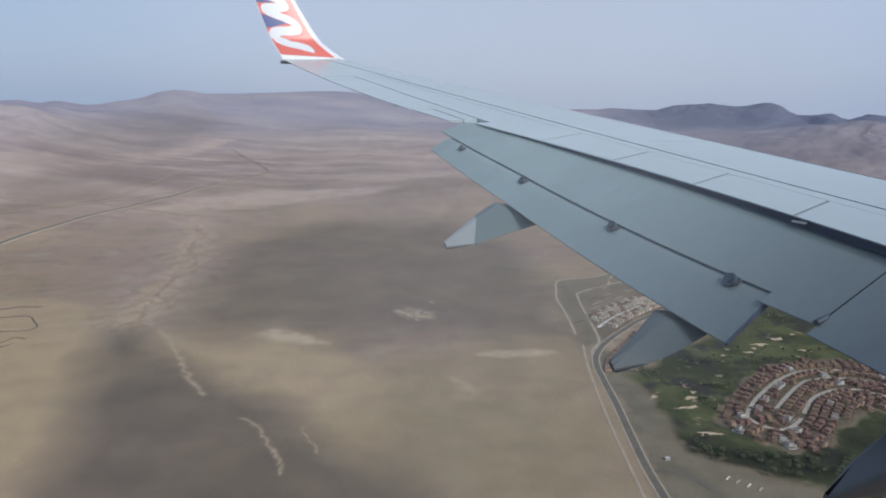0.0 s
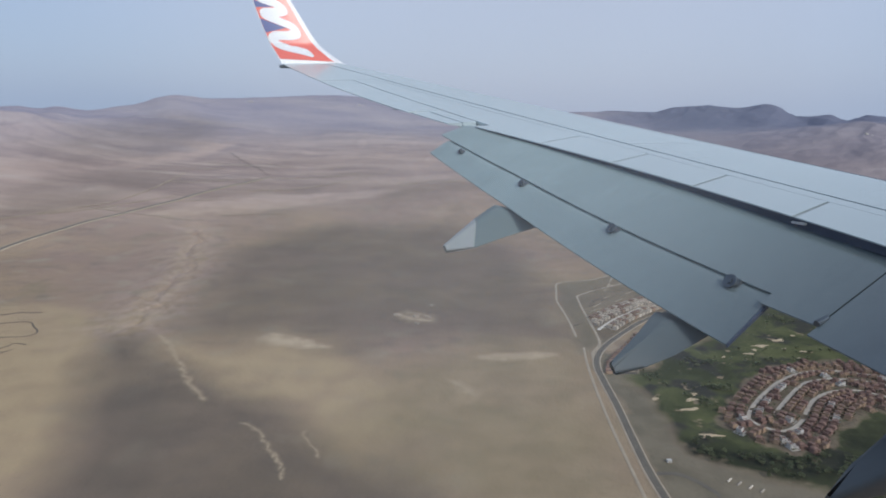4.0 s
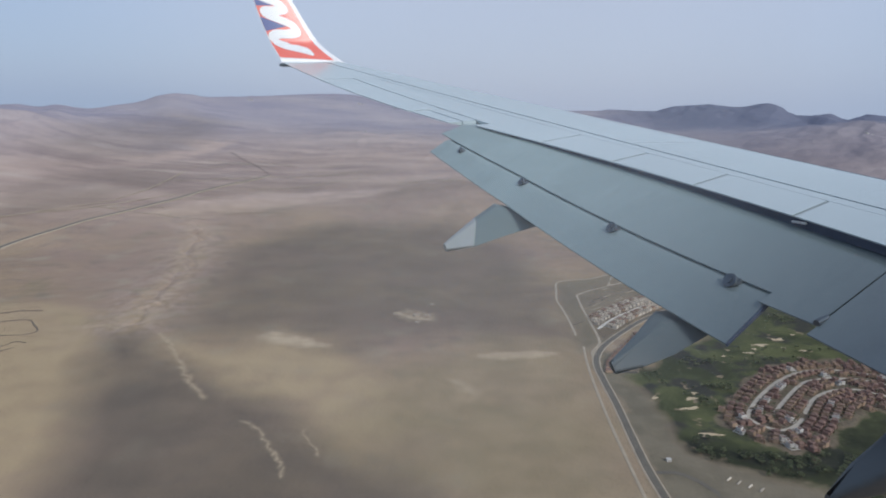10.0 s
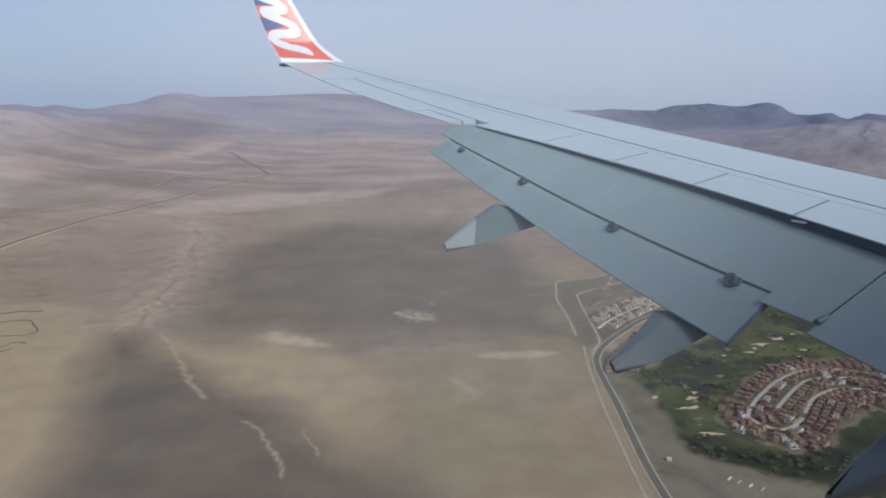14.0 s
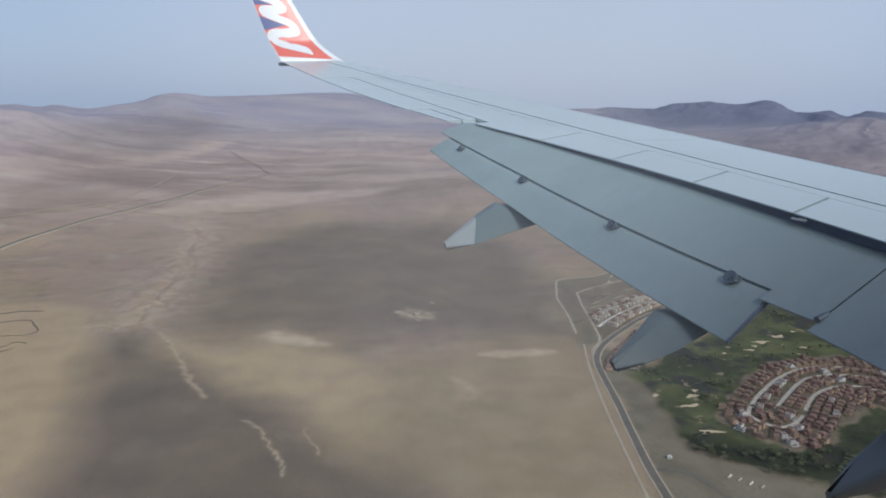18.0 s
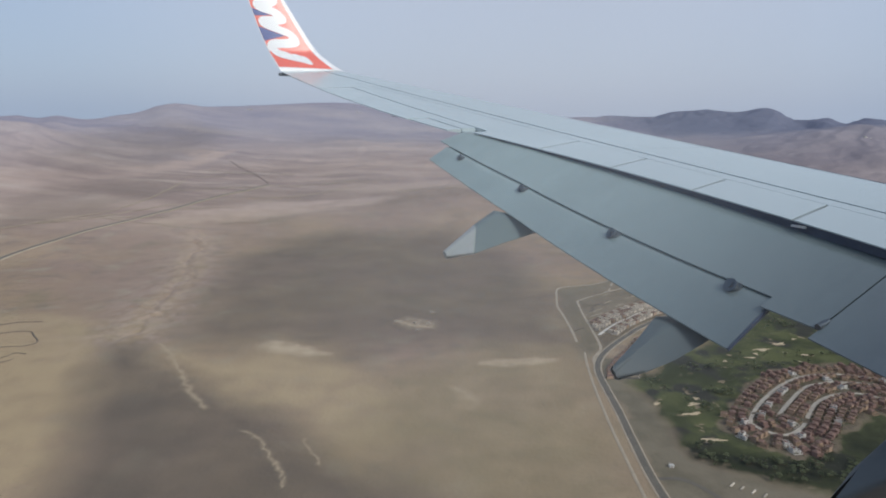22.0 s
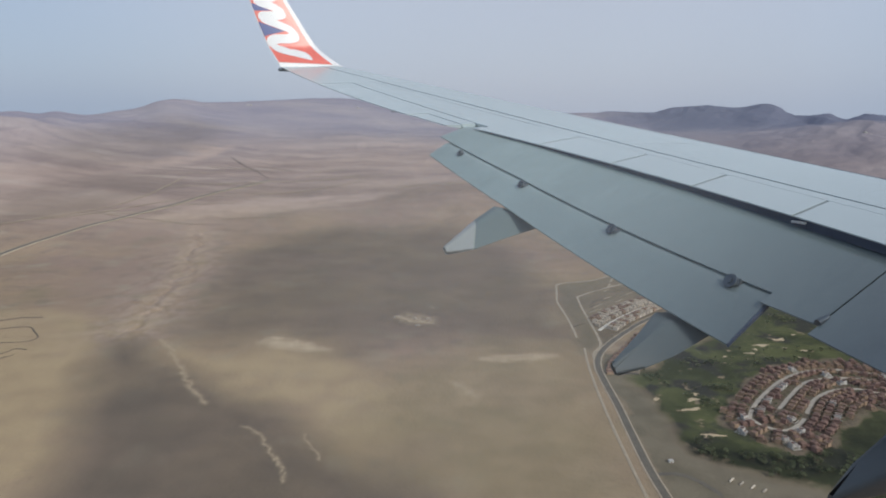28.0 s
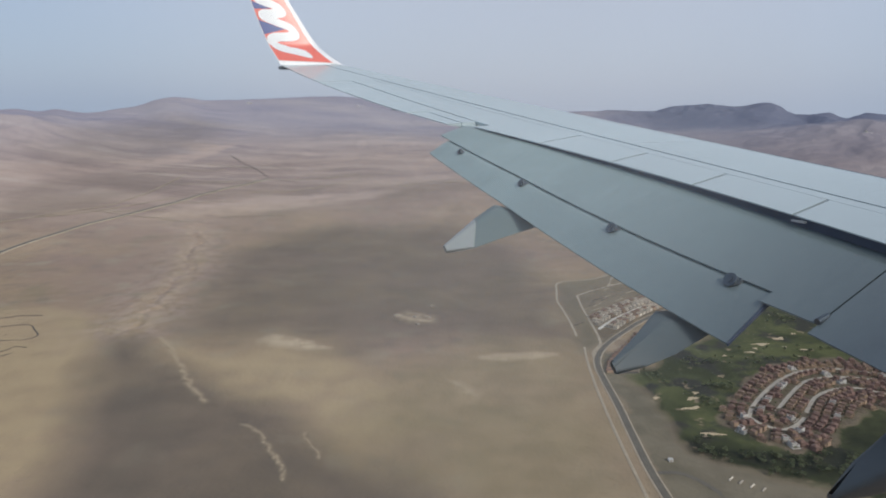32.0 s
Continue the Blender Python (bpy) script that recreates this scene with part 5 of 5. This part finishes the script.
def blob(x, y, rx, ry, turn, seed, lift):
    bm = bmesh.new()
    rings = []
    for k, fr in enumerate((0.0, 0.5, 0.9, 1.0)):
        if fr == 0:
            rings.append([bm.verts.new(at(x, y, lift))])
            continue
        ring = []
        for i in range(28):
            a = 2 * math.pi * i / 28
            r = fr * (0.72 + 0.5 * noise.noise(Vector((math.cos(a) * 1.6 + seed, math.sin(a) * 1.6, seed * 0.7))) + 0.16 * math.cos(3 * a + seed) + 0.2 * math.cos(5 * a + seed * 2) * math.sin(2 * a + seed))
            u, v = rx * r * math.cos(a), ry * r * math.sin(a)
            ring.append(bm.verts.new(at(x + u * math.cos(turn) - v * math.sin(turn), y + u * math.sin(turn) + v * math.cos(turn), lift if fr < 1 else -0.6)))
        rings.append(ring)
    for i in range(28):
        bm.faces.new((rings[0][0], rings[1][i], rings[1][(i + 1) % 28]))
        for a, b in zip(rings[1:], rings[2:]):
            bm.faces.new((a[i], b[i], b[(i + 1) % 28], a[(i + 1) % 28]))
    return bm


LONG = {(250, 562): (15, 4.5), (262, 640): (10, 4), (253, 617): (11, 4), (443, 822): (14, 5), (410, 800): (15, 5)}
BUNKERS = [(225, 642), (262, 640), (253, 617), (250, 562), (260, 748), (383, 772), (443, 822), (454, 780), (437, 758), (346, 761), (410, 800), (478, 966), (533, 915), (556, 875),
           (578, 873), (576, 799), (567, 755), (644, 962), (473, 843), (435, 790), (650, 860), (395, 785), (270, 655)]
for i, (x, y) in enumerate(BUNKERS):
    tagged(part("sand_bunker", blob(x, y, *LONG.get((x, y), (3.5 + 5 * rng.random() ** 1.5, 2.2 + 2 * rng.random())), 0.3 + rng.uniform(-0.4, 0.4), i * 1.7, 0.35), SAND), "pale sand bunker in green turf", "sand bunker", group="golf bunkers")
for i, (x, y, a, b) in enumerate(((573, 832, 14, 7), (602, 849, 15, 6), (580, 814, 9, 5))):
    tagged(part("sand_bunker", blob(x, y, a, b, 0.4, 40 + i, 0.35), CHALK), "large chalk-white sand bunker in turf", "sand bunker", group="golf bunkers")
BARK = material("tree_bark", (0.10, 0.075, 0.05), 0.95, 0, 0.2, 3.0)
LEAF = material("dusty_leaf", (0.125, 0.14, 0.072), 0.8, 0, 0.35, 0.6, pieces=0.3)


def tree(seed, tall, spread):
    r = random.Random(seed)
    root = new("tree")
    tagged(root, "small dusty green tree on the golf course", "tree", group="golf course trees")
    bm = bmesh.new()
    bmesh.ops.create_cone(bm, cap_ends=True, segments=7, radius1=0.28, radius2=0.14, depth=tall * 0.55 + 0.6, matrix=Matrix.Translation((0, 0, tall * 0.27 - 0.3)))
    for k in range(4):
        a = k * 1.57 + r.random()
        bmesh.ops.create_cone(bm, cap_ends=True, segments=5, radius1=0.12, radius2=0.04, depth=tall * 0.4,
                              matrix=Matrix.Translation((math.cos(a) * 0.6, math.sin(a) * 0.6, tall * 0.6)) @ Matrix.Rotation(a, 4, "Z") @ Matrix.Rotation(0.7, 4, "Y"))
    part("trunk", bm, BARK, root)
    bm = bmesh.new()
    for k in range(150):
        a, u = r.uniform(0, 6.283), r.random() ** 0.5
        rad = spread * u * (0.8 + 0.3 * math.sin(3 * a + seed))
        z = tall * (0.55 + 0.45 * r.random() * (1 - 0.5 * u))
        s = r.uniform(0.35, 0.7)
        m = Matrix.Translation((rad * math.cos(a), rad * math.sin(a), z)) @ Euler((r.uniform(0, 6), r.uniform(0, 6), 0)).to_matrix().to_4x4()
        q = [bm.verts.new(m @ Vector(p)) for p in ((-s, 0, 0), (0, -s * 0.6, 0.1), (s, 0, 0), (0, s * 0.6, 0.1))]
        bm.faces.new(q)
    part("crown", bm, LEAF, root)
    return root


TREES = [tree(1, 5.5, 2.6), tree(2, 4.5, 3.0), tree(3, 6.5, 2.4)]
first_tree = [True] * 3
count = 0
# clumps: middle, radii, number
CLUMPS = [(312, 740, 26, 12, 22), (302, 668, 22, 10, 26), (245, 552, 14, 7, 8), (290, 520, 55, 8, 44), (232, 528, 14, 6, 12), (388, 745, 60, 8, 22), (607, 786, 26, 14, 18), (623, 829, 18, 12, 14), (320, 500, 60, 9, 40),
          (272, 640, 8, 26, 14), (430, 780, 60, 8, 14), (240, 690, 14, 22, 12), (360, 510, 40, 12, 20), (520, 780, 60, 10, 16), (500, 900, 60, 20, 16)]
for cx, cy, rx, ry, number in CLUMPS:
    for _ in range(number):
        x, y = rng.gauss(cx, rx * 0.6), rng.gauss(cy, ry * 0.6)
        ok = bool(inside(np.array([x]), np.array([y]), GOLF)[0]) and not bool(inside(np.array([x]), np.array([y]), TOWN)[0])
        if not ok or any(math.hypot(x - b[0], y - b[1]) < 8 for b in BUNKERS):
            continue
        k = count % 3
        ob = TREES[k] if first_tree[k] else copy_thing(TREES[k], Matrix.Identity(4))
        first_tree[k] = False
        sc = rng.uniform(0.8, 1.35)
        ob.matrix_world = Matrix.Translation(at(x, y)) @ Matrix.Rotation(rng.uniform(0, 6), 4, "Z") @ Matrix.Diagonal((sc, sc, sc, 1))
        count += 1
# garden shrubs and hedges between the villas
gx = np.array([rng.uniform(275, 570) for _ in range(5200)])
gy = np.array([rng.uniform(530, 750) for _ in range(5200)])
keep = inside(gx, gy, TOWN) & (np.minimum(seg_dist(gx, gy, ST1), np.minimum(seg_dist(gx, gy, ST2), seg_dist(gx, gy, ST3))) > 3.4)
gv, gf = [], []
for x, y, z in zip(gx[keep], gy[keep], height(gx[keep], gy[keep]) * SC):
    s = rng.uniform(0.5, 1.3)
    for k in range(9):
        a, e = rng.uniform(0, 6.28), rng.uniform(0.1, 1.5)
        c = Vector((x * SC + s * math.cos(a) * math.cos(e), y * SC + s * math.sin(a) * math.cos(e), z + 0.3 + s * math.sin(e)))
        m = Euler((rng.uniform(0, 6), rng.uniform(0, 6), 0)).to_matrix()
        b0 = len(gv)
        gv += [tuple(c + m @ Vector(p) * s) for p in ((-0.5, 0, 0), (0, -0.35, 0.1), (0.5, 0, 0), (0, 0.35, 0.1))]
        gf.append((b0, b0 + 1, b0 + 2, b0 + 3))
me = bpy.data.meshes.new("garden_shrubs")
me.from_pydata(gv, [], gf)
me.materials.append(LEAF)
tagged(new("garden_shrubs", me), "dusty green shrubs in the villa gardens", "shrubs", kind="stuff")
# scrub on the desert: small dark bushes, too many to count
SCRUB = material("grey_scrub", (0.13, 0.112, 0.08), 0.95, 0, 0.3, 0.5)
bm_v, bm_f = [], []
sx = np.array([rng.uniform(-800, 600) for _ in range(16000)])
sy = np.array([rng.uniform(330, 1250) for _ in range(16000)])
keep = (fbm(sx / 70, sy / 70, 4, 91) > 0.60) & ~inside(sx, sy, GOLF) & ~inside(sx, sy, TOWN) & (seg_dist(sx, sy, ROAD) > 12) & (seg_dist(sx, sy, VROAD) > 9) & (sx < 170)
sz = height(sx, sy) * SC
for x, y, z in zip(sx[keep], sy[keep], sz[keep]):
    s = rng.uniform(0.4, 1.2)
    b0 = len(bm_v)
    cx, cy = x * SC, y * SC
    for k in range(5):
        a = k * 1.2566 + x
        bm_v.append((cx + s * math.cos(a), cy + s * math.sin(a), z - 0.3))
    bm_v.append((cx + s * 0.2, cy, z + s * 0.7))
    for k in range(5):
        bm_f.append((b0 + k, b0 + (k + 1) % 5, b0 + 5))
me = bpy.data.meshes.new("desert_scrub")
me.from_pydata(bm_v, [], bm_f)
me.materials.append(SCRUB)
tagged(new("desert_scrub", me), "scattered grey-brown scrub over the plain", "scrub", kind="stuff")

# ---- vehicles on the highway ----
PAINT_W = material("white_car_paint", (0.75, 0.75, 0.73), 0.3, 0, 0.03, 1.0)
RUBBER = material("tyre_rubber", (0.02, 0.02, 0.02), 0.8, 0, 0.1, 5.0)


def vehicle(name, label, ln, wd, h, cab0, cab1, x, y, turn):
    root = new(name)
    tagged(root, label, name)
    bm = boxes((-ln / 2, ln / 2, -wd / 2, wd / 2, 0.35, 0.35 + h * 0.5))
    bmesh.ops.bevel(bm, geom=bm.edges[:], offset=0.12, segments=2, affect="EDGES")
    part("body", bm, PAINT_W, root)
    bm = boxes((cab0, cab1, -wd / 2 + 0.12, wd / 2 - 0.12, 0.35 + h * 0.5 + 0.003, 0.35 + h))
    for v in bm.verts:
        if v.co.z > 0.5 + h * 0.6:
            v.co.x = (v.co.x - (cab0 + cab1) / 2) * 0.8 + (cab0 + cab1) / 2
    part("cabin", bm, PAINT_W if name == "van" else GLASS, root)
    part("windscreen", boxes((cab1 - 0.2, cab1 + 0.01, -wd / 2 + 0.25, wd / 2 - 0.25, 0.45 + h * 0.5, 0.25 + h)), GLASS, root)
    for sx_ in (-1, 1):
        for sy_ in (-1, 1):
            bm = bmesh.new()
            bmesh.ops.create_cone(bm, cap_ends=True, segments=16, radius1=0.34, radius2=0.34, depth=0.22, matrix=Matrix.Translation((sx_ * ln * 0.31, sy_ * (wd / 2 - 0.08), 0.34)) @ Matrix.Rotation(radians(90), 4, "X"))
            part("wheel", bm, RUBBER, root)
    root.matrix_world = Matrix.Translation(at(x, y, 0.95)) @ Matrix.Rotation(turn, 4, "Z")


vehicle("van", "white delivery van driving on the highway", 5.6, 2.0, 2.3, -2.6, 1.9, -719, 868, 2.05)
vehicle("car", "white hatchback car driving on the highway", 4.3, 1.8, 1.5, -1.8, 0.9, -655, 740, 2.15)
vehicle("car", "white hatchback car driving on the highway", 4.3, 1.8, 1.5, -1.8, 0.9, -893, 1240, 1.6)
